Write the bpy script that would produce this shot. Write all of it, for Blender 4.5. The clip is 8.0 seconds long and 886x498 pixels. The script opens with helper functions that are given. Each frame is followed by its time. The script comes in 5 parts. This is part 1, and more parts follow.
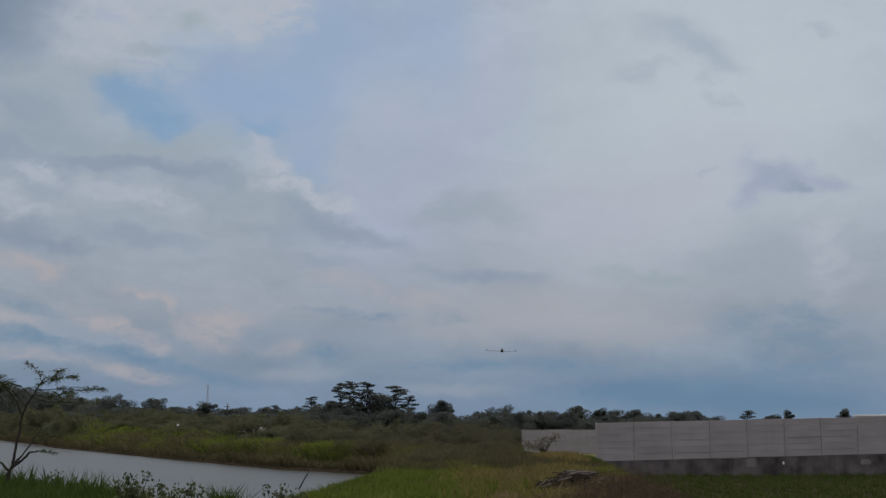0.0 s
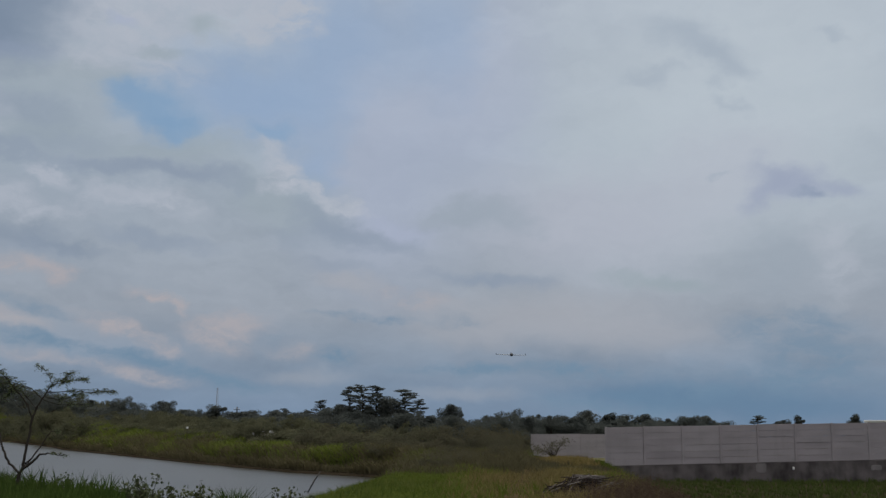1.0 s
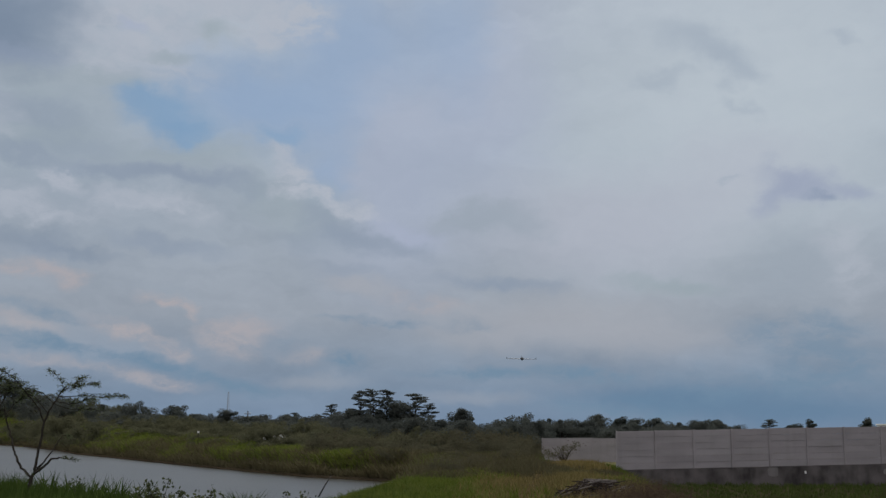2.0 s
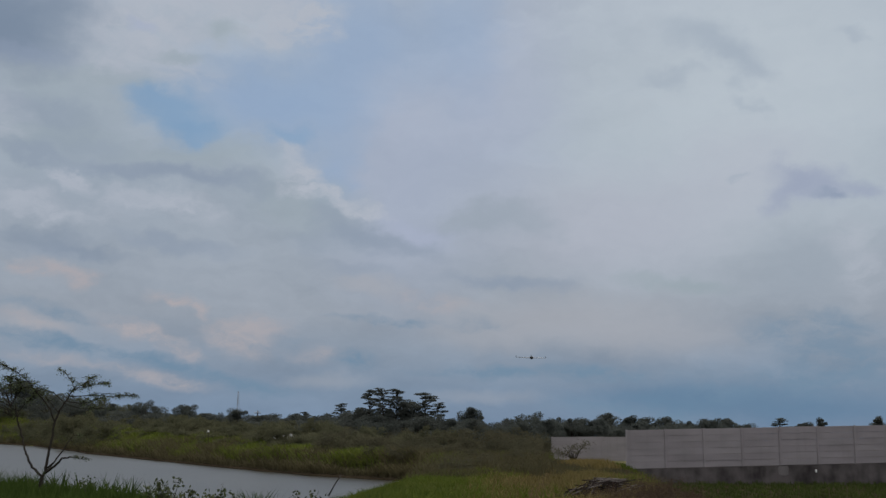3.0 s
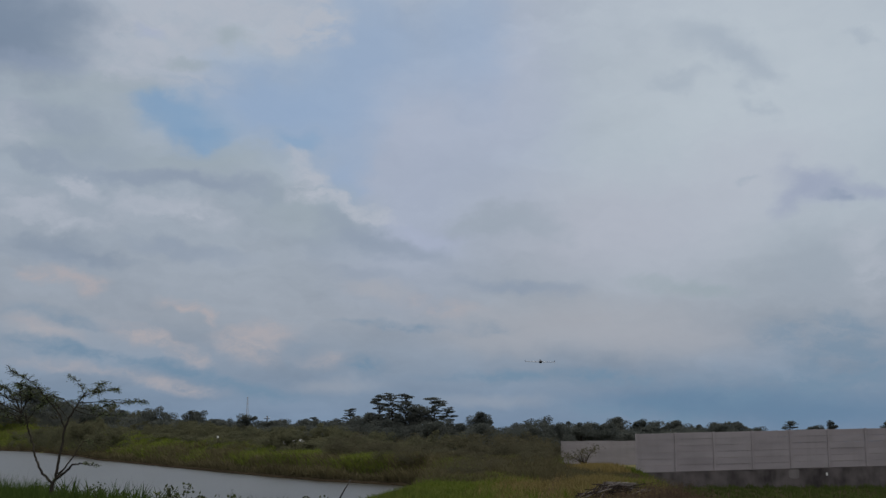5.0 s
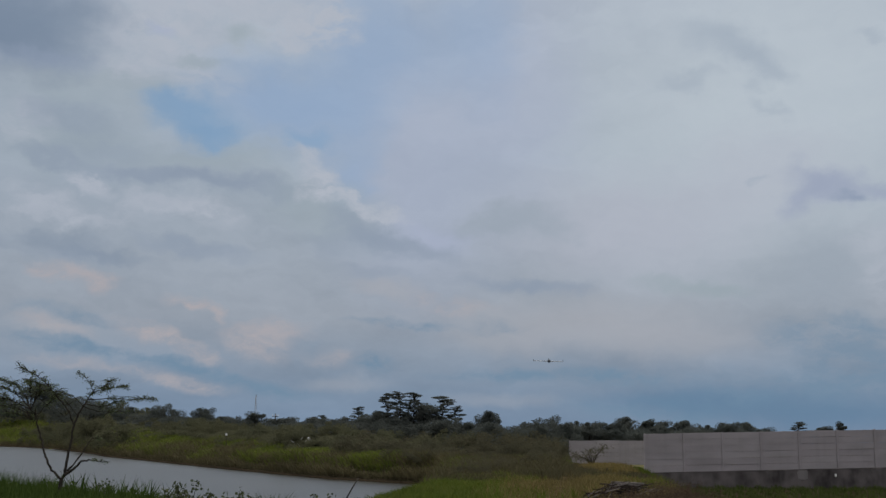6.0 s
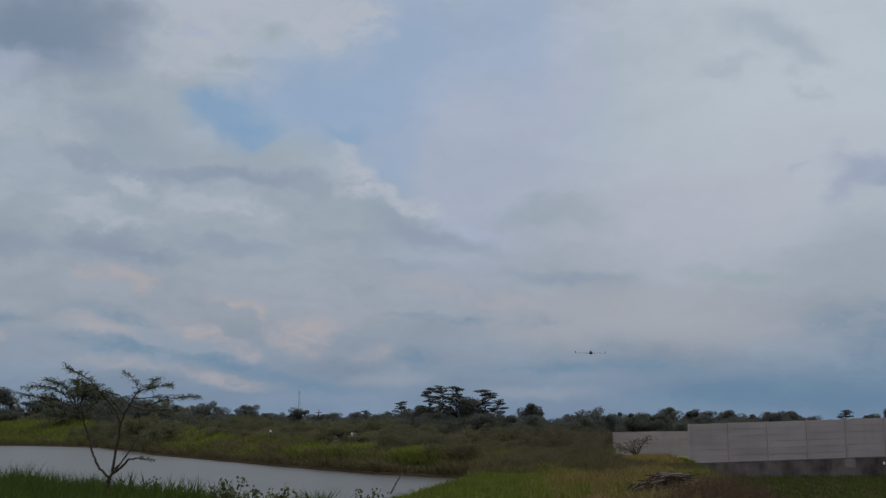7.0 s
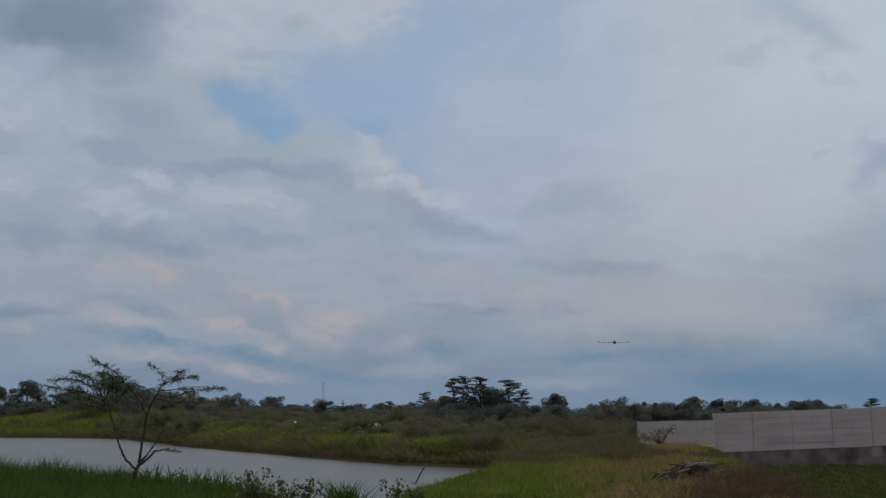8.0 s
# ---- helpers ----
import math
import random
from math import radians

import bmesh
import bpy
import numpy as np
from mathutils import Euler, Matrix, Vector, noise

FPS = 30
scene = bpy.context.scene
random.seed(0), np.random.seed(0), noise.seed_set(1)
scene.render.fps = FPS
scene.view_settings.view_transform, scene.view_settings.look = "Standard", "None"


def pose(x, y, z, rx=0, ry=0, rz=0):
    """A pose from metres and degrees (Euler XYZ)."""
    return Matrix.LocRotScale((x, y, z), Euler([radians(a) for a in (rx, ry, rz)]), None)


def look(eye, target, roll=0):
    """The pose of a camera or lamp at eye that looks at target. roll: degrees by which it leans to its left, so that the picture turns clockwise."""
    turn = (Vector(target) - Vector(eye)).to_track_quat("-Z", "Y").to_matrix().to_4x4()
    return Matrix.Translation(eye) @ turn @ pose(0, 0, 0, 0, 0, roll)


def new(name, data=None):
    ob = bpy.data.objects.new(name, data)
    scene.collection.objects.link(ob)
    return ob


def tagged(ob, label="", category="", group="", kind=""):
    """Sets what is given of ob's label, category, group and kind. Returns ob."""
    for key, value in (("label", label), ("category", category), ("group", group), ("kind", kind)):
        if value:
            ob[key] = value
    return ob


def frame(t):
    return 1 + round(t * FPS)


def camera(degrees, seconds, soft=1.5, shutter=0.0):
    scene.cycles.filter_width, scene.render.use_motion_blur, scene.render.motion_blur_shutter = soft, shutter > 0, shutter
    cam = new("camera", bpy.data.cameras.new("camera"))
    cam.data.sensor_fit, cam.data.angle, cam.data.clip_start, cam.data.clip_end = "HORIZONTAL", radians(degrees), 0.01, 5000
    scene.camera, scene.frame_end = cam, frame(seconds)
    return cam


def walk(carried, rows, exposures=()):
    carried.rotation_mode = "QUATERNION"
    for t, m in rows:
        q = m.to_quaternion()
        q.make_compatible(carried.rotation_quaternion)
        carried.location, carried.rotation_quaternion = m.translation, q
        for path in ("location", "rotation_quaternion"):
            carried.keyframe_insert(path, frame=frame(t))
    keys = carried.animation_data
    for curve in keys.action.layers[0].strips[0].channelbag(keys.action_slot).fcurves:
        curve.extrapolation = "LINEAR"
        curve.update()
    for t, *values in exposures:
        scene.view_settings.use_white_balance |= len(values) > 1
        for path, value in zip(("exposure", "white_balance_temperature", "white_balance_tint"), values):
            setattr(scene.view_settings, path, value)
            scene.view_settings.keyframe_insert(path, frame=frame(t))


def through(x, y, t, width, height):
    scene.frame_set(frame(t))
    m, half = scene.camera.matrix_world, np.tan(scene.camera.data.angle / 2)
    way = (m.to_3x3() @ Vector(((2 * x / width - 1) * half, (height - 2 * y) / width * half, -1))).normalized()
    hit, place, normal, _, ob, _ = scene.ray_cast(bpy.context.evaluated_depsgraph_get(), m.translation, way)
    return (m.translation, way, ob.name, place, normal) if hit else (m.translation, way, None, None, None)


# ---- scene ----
# ================= camera =================
EYE = 3.0
cam = camera(41.9, 8.0, soft=1.45)
# seconds, pitch, lean and turn in degrees: the camera turns where it stands
ROWS = [
    (0, 98.964, -0.156, -1.703), (0.5, 99.153, -0.281, -1.484), (1, 99.146, -0.384, -1.256),
    (1.5, 99.236, -0.303, -1.012), (1.7, 99.327, -0.335, -0.878), (2.8, 99.352, -0.280, -0.398),
    (3, 99.292, -0.285, -0.263), (3.5, 99.378, -0.140, -0.064), (4, 99.487, -0.004, 0.006),
    (4.5, 99.489, -0.022, 0.164), (4.7, 99.518, -0.012, 0.200), (5.8, 99.503, -0.237, 0.330),
    (6, 99.455, -0.367, 0.590), (6.2, 99.379, -0.140, 1.229), (6.5, 99.252, 0.224, 2.096),
    (6.7, 99.204, 0.380, 2.310), (7, 99.155, 0.453, 2.695), (7.5, 98.995, 0.907, 3.360),
    (8, 98.702, 0.720, 3.872),
]
walk(cam, [(t, pose(0, 0, EYE, rx, ry, rz)) for t, rx, ry, rz in ROWS])

# ================= sky and sun =================
SUN_EL, SUN_AZ = 52.0, 40.0


def srgb(r, g, b):
    def lin(v):
        v = v / 255.0
        return v / 12.92 if v < 0.04045 else ((v + 0.055) / 1.055) ** 2.4
    return (lin(r), lin(g), lin(b), 1.0)


world = bpy.data.worlds.new("sky")
scene.world = world
world.use_nodes = True
wt = world.node_tree
wt.nodes.clear()


def wn(kind, operation=""):
    n = wt.nodes.new(kind)
    if operation:
        n.operation = operation
    return n


def wlink(a, b):
    wt.links.new(a, b)


def wmath(op, a, b=0.0):
    n = wn("ShaderNodeMath", operation=op)
    for i, v in enumerate((a, b)):
        if isinstance(v, (int, float)):
            n.inputs[i].default_value = v
        else:
            wlink(v, n.inputs[i])
    return n.outputs[0]


def wvec(op, a, b=None, scale=None):
    n = wn("ShaderNodeVectorMath", operation=op)
    wlink(a, n.inputs[0])
    if b is not None:
        if isinstance(b, tuple):
            n.inputs[1].default_value = b
        else:
            wlink(b, n.inputs[1])
    if scale is not None:
        n.inputs["Scale"].default_value = scale
    return n.outputs[0]


def wnoise(vec, scale, detail=5.0, rough=0.55):
    n = wn("ShaderNodeTexNoise")
    n.inputs["Scale"].default_value, n.inputs["Detail"].default_value, n.inputs["Roughness"].default_value = scale, detail, rough
    wlink(vec, n.inputs["Vector"])
    return n


def wmix(fac, a, b, blend="MIX"):
    n = wn("ShaderNodeMix")
    n.data_type, n.blend_type = "RGBA", blend
    for sock, v in ((n.inputs[0], fac), (n.inputs[6], a), (n.inputs[7], b)):
        if isinstance(v, (int, float, tuple)):
            sock.default_value = v
        else:
            wlink(v, sock)
    return n.outputs[2]


def wramp(fac, stops):
    n = wn("ShaderNodeValToRGB")
    el = n.color_ramp.elements
    while len(el) < len(stops):
        el.new(0.5)
    for e, (p, c) in zip(el, stops):
        e.position, e.color = p, c
    wlink(fac, n.inputs[0])
    return n.outputs[0]


# bearing and height of each part of the sky in degrees
tc = wn("ShaderNodeTexCoord")
sep = wn("ShaderNodeSeparateXYZ")
wlink(wvec("NORMALIZE", tc.outputs["Generated"]), sep.inputs[0])
az = wmath("MULTIPLY", wmath("ARCTAN2", sep.outputs[0], sep.outputs[1]), 57.29578)
el = wmath("MULTIPLY", wmath("ARCSINE", sep.outputs[2]), 57.29578)
comb = wn("ShaderNodeCombineXYZ")
wlink(az, comb.inputs[0])
wlink(el, comb.inputs[1])
flat = comb.outputs[0]
# billows: the cloud edges are ragged at three sizes
stretch = wvec("MULTIPLY", flat, (0.8, 1.1, 1.0))
coarse = wvec("SCALE", wvec("SUBTRACT", wnoise(stretch, 0.27, 3).outputs["Color"], (0.5, 0.5, 0.5)), scale=1.4)
fine = wvec("SCALE", wvec("SUBTRACT", wnoise(stretch, 0.8, 6, 0.54).outputs["Color"], (0.5, 0.5, 0.5)), scale=1.9)
# low down the billows are seen edge-on and flatten into streaks
low = wn("ShaderNodeMapRange")
for i, v in ((1, 1.5), (2, 11.5), (3, 0.4), (4, 1.0)):
    low.inputs[i].default_value = v
wlink(el, low.inputs[0])
squash = wn("ShaderNodeCombineXYZ")
squash.inputs[0].default_value, squash.inputs[2].default_value = 1.0, 1.0
wlink(low.outputs[0], squash.inputs[1])
puffs = wvec("ADD", flat, wvec("MULTIPLY", wvec("ADD", coarse, fine), squash.outputs[0]))

PALE, LILAC, WHITE, CREAM = srgb(184, 194, 203), srgb(167, 176, 198), srgb(174, 181, 193), srgb(165, 168, 176)
GREY, DARK, SLATE, VIOLET = srgb(141, 153, 167), srgb(118, 134, 155), srgb(113, 138, 161), srgb(150, 160, 183)
STEEL_BLUE = srgb(96, 126, 154)
MIST, GREYU, DARKV = srgb(152, 165, 174), srgb(139, 152, 170), srgb(140, 153, 175)
HAZEG, ROSE = srgb(153, 164, 177), srgb(174, 178, 192)
WARM, BLUE_THIN, HAZE = srgb(170, 166, 171), srgb(143, 166, 196), srgb(160, 172, 186)

sky = wn("ShaderNodeTexSky")
sky.sky_type, sky.sun_disc, sky.sun_elevation, sky.sun_rotation = "NISHITA", False, radians(SUN_EL), radians(SUN_AZ)
clear = wmix(1.0, sky.outputs[0], (0.085, 0.085, 0.085, 1), "MULTIPLY")
hgt = wmath("DIVIDE", el, 60.0)
# an overcast deck: brightest overhead, dull and bluish low down
deck = wramp(hgt, [(0.0, srgb(115, 136, 161)), (0.038, srgb(123, 141, 162)), (0.1, srgb(149, 158, 170)), (0.23, srgb(159, 171, 184)),
                   (0.37, srgb(170, 180, 193)), (0.55, (0.85, 0.86, 0.86, 1)), (1.0, (1.75, 1.72, 1.66, 1))])
mottle = wnoise(wvec("MULTIPLY", puffs, (0.45, 1.3, 1.0)), 0.32, 7, 0.55).outputs["Fac"]
deck = wmix(0.6, deck, wramp(mottle, [(0.3, (0.4, 0.41, 0.42, 1)), (0.7, (0.6, 0.59, 0.585, 1))]), "OVERLAY")
state = [deck]
# each bank is broken up into streaks and gaps
breaks = wn("ShaderNodeMapRange")
for i, v in ((1, 0.36), (2, 0.6), (3, 0.25), (4, 1.25)):
    breaks.inputs[i].default_value = v
wlink(wnoise(wvec("MULTIPLY", puffs, (0.45, 1.2, 1.0)), 1.06, 7, 0.6).outputs["Fac"], breaks.inputs[0])


def patch(colour, a, e, ra, re, turn, amount, crisp=False):
    """A bank of cloud (or a gap in it) round a bearing and height, with ragged soft edges."""
    n = wn("ShaderNodeTexGradient")
    n.gradient_type = "SPHERICAL"
    n.texture_mapping.vector_type = "TEXTURE"
    n.texture_mapping.translation, n.texture_mapping.rotation = (a, e, 0), (0, 0, radians(turn))
    n.texture_mapping.scale = (1.4 * ra, 1.4 * re, 100)
    wlink(puffs, n.inputs["Vector"])
    r = wn("ShaderNodeMapRange")
    r.interpolation_type = "SMOOTHSTEP"
    for i, v in ((1, 0.1 if crisp else 0.0), (2, 0.62 if crisp else 0.9), (3, 0.0), (4, amount)):
        r.inputs[i].default_value = v
    wlink(n.outputs["Fac"], r.inputs[0])
    amount_here = r.outputs[0]
    if colour in (WARM, WHITE, SLATE):
        amount_here = wmath("MULTIPLY", amount_here, breaks.outputs[0])
    state[0] = wmix(amount_here, state[0], colour)


BLUE = wmix(0.75, clear, srgb(120, 156, 190))
patch(PALE, 17.34, 16.82, 11.09, 8.65, 0, 0.80)
patch(PALE, 10.38, 13.21, 8.32, 6.84, 0, 0.40)
patch(LILAC, -1.84, 13.70, 4.87, 7.22, 0, 0.60)
patch(LILAC, 3.35, 16.72, 3.47, 6.04, 0, 0.50)
patch(ROSE, 8.64, 10.52, 7.22, 3.04, 0, 0.60)
patch(ROSE, 15.29, 12.97, 4.27, 2.42, 0, 0.40)
patch(BLUE_THIN, -4.21, 19.44, 4.07, 3.52, 0, 0.70)
patch(BLUE_THIN, 1.05, 20.02, 2.63, 3.78, 0, 0.55)
patch(BLUE_THIN, -9.03, 16.42, 4.80, 2.45, -8, 0.85)
patch(BLUE_THIN, -5.60, 16.13, 2.58, 3.02, 0, 0.50)
patch(BLUE_THIN, -5.26, 12.82, 1.42, 1.67, -40, 0.60)
patch(MIST, -18.33, 16.21, 3.92, 1.83, 0, 0.60)
patch(MIST, -20.03, 14.22, 3.05, 1.57, 0, 0.50)
patch(MIST, -17.69, 14.14, 2.88, 1.06, 0, 0.40)
patch(BLUE, -13.12, 15.36, 2.60, 1.29, -18, 0.85)
patch(BLUE, -14.79, 15.96, 1.35, 0.48, -8, 0.60)
patch(BLUE, -12.33, 14.76, 1.51, 0.65, -10, 0.50, True)
patch(BLUE, -7.57, 14.69, 1.27, 0.50, -8, 0.55)
patch(WHITE, -15.27, 19.37, 3.27, 1.96, 0, 0.80)
patch(WHITE, -13.09, 20.07, 3.34, 1.58, 0, 0.60)
patch(WHITE, -10.58, 20.78, 2.84, 1.06, 0, 0.70)
patch(WHITE, -16.81, 17.66, 2.14, 1.57, 0, 0.50)
patch(WHITE, -13.82, 17.50, 3.02, 0.96, -8, 0.60)
patch(WHITE, -6.98, 20.43, 2.08, 1.39, -5, 0.90, True)
patch(WHITE, -8.41, 19.77, 1.72, 0.91, 0, 0.70, True)
patch(MIST, -10.97, 19.64, 1.24, 0.64, 0, 0.70)
patch(MIST, -13.01, 18.17, 1.38, 0.35, 0, 0.60)
patch(MIST, -16.49, 16.63, 2.40, 0.63, 0, 0.50)
patch(LILAC, -15.14, 19.52, 0.76, 0.45, 0, 0.60)
patch(DARK, -21.39, 19.64, 3.82, 2.52, 0, 0.85)
patch(DARK, -20.38, 17.96, 2.44, 1.28, -8, 0.65)
patch(DARK, -23.60, 18.72, 3.20, 2.00, 0, 0.90)
patch(DARK, -18.81, 20.07, 1.58, 1.28, 0, 0.30)
patch(GREY, -21.21, 16.84, 2.53, 0.67, -5, 0.50)
patch(LILAC, -23.99, 17.28, 1.46, 0.63, 0, 0.50)
patch(WHITE, -24.76, 14.40, 1.43, 0.76, 0, 0.60)
patch(WHITE, -20.83, 14.80, 1.21, 0.93, 0, 0.70)
patch(WHITE, -22.55, 14.24, 1.48, 0.67, 0, 0.50)
patch(MIST, -18.49, 14.35, 2.08, 0.69, 0, 0.40)
patch(MIST, -12.84, 13.56, 4.37, 0.60, 0, 0.60)
patch(MIST, -10.09, 14.05, 1.67, 0.55, 0, 0.40)
patch(GREYU, -19.47, 13.34, 2.43, 0.39, -8, 0.65)
patch(GREYU, -12.80, 12.56, 4.09, 0.54, -3, 0.90)
patch(GREYU, -16.30, 12.64, 2.91, 0.40, 0, 0.60)
patch(GREYU, -8.92, 12.44, 2.51, 0.61, -5, 0.60)
patch(MIST, -6.37, 11.35, 3.38, 1.67, -20, 0.60)
patch(WHITE, -18.11, 12.20, 1.24, 0.45, -28, 0.80, True)
patch(WHITE, -19.87, 11.39, 1.90, 0.74, -15, 0.65)
patch(WHITE, -24.56, 11.61, 1.18, 0.71, -10, 0.70)
patch(WHITE, -19.06, 10.54, 1.91, 0.58, -18, 0.75)
patch(WHITE, -20.83, 10.69, 1.25, 0.63, 0, 0.50)
patch(WHITE, -12.61, 11.07, 2.17, 0.76, -12, 0.75)
patch(WHITE, -14.90, 11.10, 2.00, 0.76, -5, 0.65)
patch(WHITE, -16.08, 11.41, 0.69, 0.64, 0, 0.50)
patch(WHITE, -16.98, 10.39, 1.82, 0.59, 0, 0.50)
patch(WHITE, -6.73, 12.64, 1.30, 1.00, -42, 0.85, True)
patch(WHITE, -7.32, 13.79, 0.90, 0.44, -20, 0.60, True)
patch(WHITE, -5.19, 11.70, 1.02, 0.45, -36, 0.90, True)
patch(WHITE, -3.77, 11.23, 1.48, 0.42, -16, 0.85, True)
patch(LILAC, -1.40, 10.13, 2.27, 0.62, -15, 0.60)
patch(GREYU, -4.52, 10.27, 2.26, 0.73, -25, 0.65)
patch(GREYU, -2.11, 9.45, 2.69, 0.56, -12, 0.60)
patch(GREYU, -5.64, 9.75, 2.25, 0.78, 0, 0.35)
patch(DARK, -19.37, 9.38, 2.40, 0.53, -6, 0.45)
patch(DARK, -17.29, 8.77, 2.45, 0.32, -6, 0.45)
patch(DARK, -23.19, 9.14, 2.16, 0.67, -5, 0.40)
patch(GREYU, -13.48, 9.26, 2.55, 0.41, -2, 0.65)
patch(GREYU, -11.04, 9.01, 1.64, 0.49, 0, 0.40)
patch(WARM, -19.61, 7.78, 1.20, 0.34, -18, 0.85)
patch(WARM, -18.09, 7.72, 1.33, 0.40, 0, 0.70)
patch(WARM, -17.34, 7.27, 0.64, 0.53, -30, 0.80)
patch(WARM, -13.66, 6.94, 0.90, 0.35, 0, 0.50)
patch(WARM, -12.17, 6.49, 1.08, 0.46, -22, 1.00, True)
patch(WARM, -11.53, 5.98, 0.54, 0.44, -40, 0.80)
patch(SLATE, -19.56, 5.94, 2.50, 0.39, -5, 0.32)
patch(SLATE, -17.65, 5.61, 1.91, 0.32, -4, 0.35)
patch(SLATE, -23.68, 5.64, 1.89, 0.36, 0, 0.60)
patch(CREAM, -19.51, 5.10, 1.62, 0.24, 0, 0.60)
patch(WARM, -24.33, 4.85, 1.16, 0.41, -10, 0.60)
patch(WARM, -14.91, 5.20, 1.96, 0.51, -16, 0.85)
patch(WARM, -13.25, 4.64, 1.33, 0.54, -30, 0.90)
patch(WARM, -12.35, 3.95, 0.85, 0.35, -25, 0.50)
patch(WARM, -9.81, 4.64, 1.74, 0.88, -5, 0.80)
patch(WARM, -8.60, 5.26, 1.64, 0.66, 0, 0.55)
patch(WARM, -6.24, 4.05, 1.52, 0.47, -10, 0.60)
patch(SLATE, -17.71, 4.28, 4.06, 0.34, -7, 0.55)
patch(SLATE, -13.00, 3.43, 3.31, 0.35, -15, 0.80)
patch(SLATE, -10.43, 2.75, 2.02, 0.30, -6, 0.85)
patch(SLATE, -8.67, 2.33, 2.44, 0.35, -3, 0.75)
patch(WARM, -13.23, 2.70, 2.24, 0.35, -9, 0.75)
patch(WARM, -18.68, 3.60, 2.00, 0.29, -5, 0.45)
patch(WARM, -15.74, 3.41, 1.55, 0.24, -10, 0.50)
patch(SLATE, -4.16, 3.79, 1.44, 0.47, 0, 0.90)
patch(SLATE, -7.07, 4.40, 1.16, 0.50, -20, 0.50)
patch(CREAM, -5.39, 2.76, 2.34, 0.36, 0, 0.35)
patch(SLATE, -2.36, 5.71, 3.22, 0.25, -3, 0.60)
patch(WARM, -0.34, 6.58, 2.25, 0.47, -6, 0.60)
patch(CREAM, -3.50, 7.40, 1.83, 0.47, -10, 0.60)
patch(GREYU, -4.07, 8.37, 2.25, 0.39, -8, 0.30)
patch(HAZEG, 3.01, 10.95, 2.56, 0.78, 8, 0.80)
patch(HAZEG, 1.36, 10.57, 1.42, 0.45, 0, 0.60)
patch(HAZEG, 4.99, 10.54, 1.69, 0.56, 0, 0.60)
patch(GREYU, 3.40, 7.71, 3.23, 0.36, -1, 0.80)
patch(GREYU, 5.84, 7.41, 1.17, 0.31, 0, 0.60)
patch(MIST, 12.37, 7.22, 2.10, 0.44, -3, 0.80)
patch(MIST, 10.22, 7.71, 1.48, 0.36, -8, 0.60)
patch(CREAM, 6.59, 5.79, 6.64, 1.55, 0, 0.65)
patch(CREAM, 2.12, 5.04, 3.08, 0.94, 0, 0.35)
patch(CREAM, 11.21, 4.82, 4.31, 1.04, 0, 0.50)
patch(SLATE, 2.12, 5.60, 1.46, 0.36, 0, 0.35)
patch(SLATE, 2.67, 3.21, 3.89, 0.33, 0, 0.75)
patch(SLATE, 7.64, 3.13, 4.65, 0.44, -1, 0.75)
patch(SLATE, 10.04, 1.59, 4.57, 0.81, 0, 0.90)
patch(STEEL_BLUE, 12.19, 2.09, 5.57, 0.75, 0, 0.80)
patch(SLATE, 16.38, 2.45, 6.14, 1.06, 0, 0.65)
patch(SLATE, 19.22, 3.59, 2.99, 1.18, 0, 0.60)
patch(STEEL_BLUE, 17.60, 1.39, 5.79, 0.94, 0, 0.70)
patch(CREAM, 2.10, 2.06, 3.19, 0.36, 0, 0.30)
patch(HAZEG, 17.69, 8.27, 2.18, 2.66, 8, 0.50)
patch(SLATE, 19.44, 5.42, 1.87, 0.74, -10, 0.45)
patch(SLATE, 17.27, 4.95, 2.81, 0.96, 0, 0.50)
patch(WHITE, 20.34, 8.01, 1.37, 1.44, 0, 0.45)
patch(WHITE, 19.68, 9.63, 1.51, 0.95, 0, 0.45)
patch(VIOLET, 18.41, 12.18, 2.11, 0.95, -12, 0.75)
patch(VIOLET, 17.02, 11.52, 1.31, 0.59, 30, 0.65)
patch(VIOLET, 20.73, 11.64, 1.15, 0.52, -20, 0.60)
patch(DARKV, 19.27, 11.51, 0.69, 0.34, -12, 0.80)
patch(HAZE, 13.92, 18.95, 2.75, 1.00, -25, 0.75)
patch(HAZE, 15.57, 17.87, 1.68, 0.45, -30, 0.55)
patch(HAZE, 11.64, 17.50, 1.79, 0.46, 5, 0.55)
patch(HAZE, 14.98, 17.01, 0.65, 0.53, 0, 0.45)
patch(HAZE, 15.74, 15.89, 0.97, 0.35, -15, 0.45)
patch(HAZE, 20.73, 18.77, 0.82, 0.31, -15, 0.50)
patch(HAZE, 14.89, 12.50, 0.64, 0.19, 0, 0.50)
patch(GREYU, -19.18, 15.03, 2.60, 0.70, -6, 0.55)
patch(DARKV, -20.23, 17.59, 2.40, 0.70, -6, 0.50)
patch(GREYU, -17.68, 13.82, 2.40, 0.50, -4, 0.40)
patch(SLATE, -17.96, 4.32, 3.40, 0.42, -8, 0.60)
patch(SLATE, -14.33, 3.81, 2.00, 0.35, -10, 0.50)
patch(WARM, -18.40, 7.76, 1.70, 0.60, -12, 0.60)
patch(GREYU, -18.95, 8.69, 2.40, 0.45, -4, 0.50)
patch(WARM, -19.52, 5.28, 1.80, 0.40, -8, 0.45)
patch(HAZEG, -12.60, 7.10, 1.60, 0.50, -14, 0.40)
patch(GREYU, -17.89, 12.80, 7.50, 6.00, 0, 0.16)
wisps = wnoise(wvec("MULTIPLY", puffs, (0.6, 1.2, 1.0)), 1.2, 8, 0.6).outputs["Fac"]
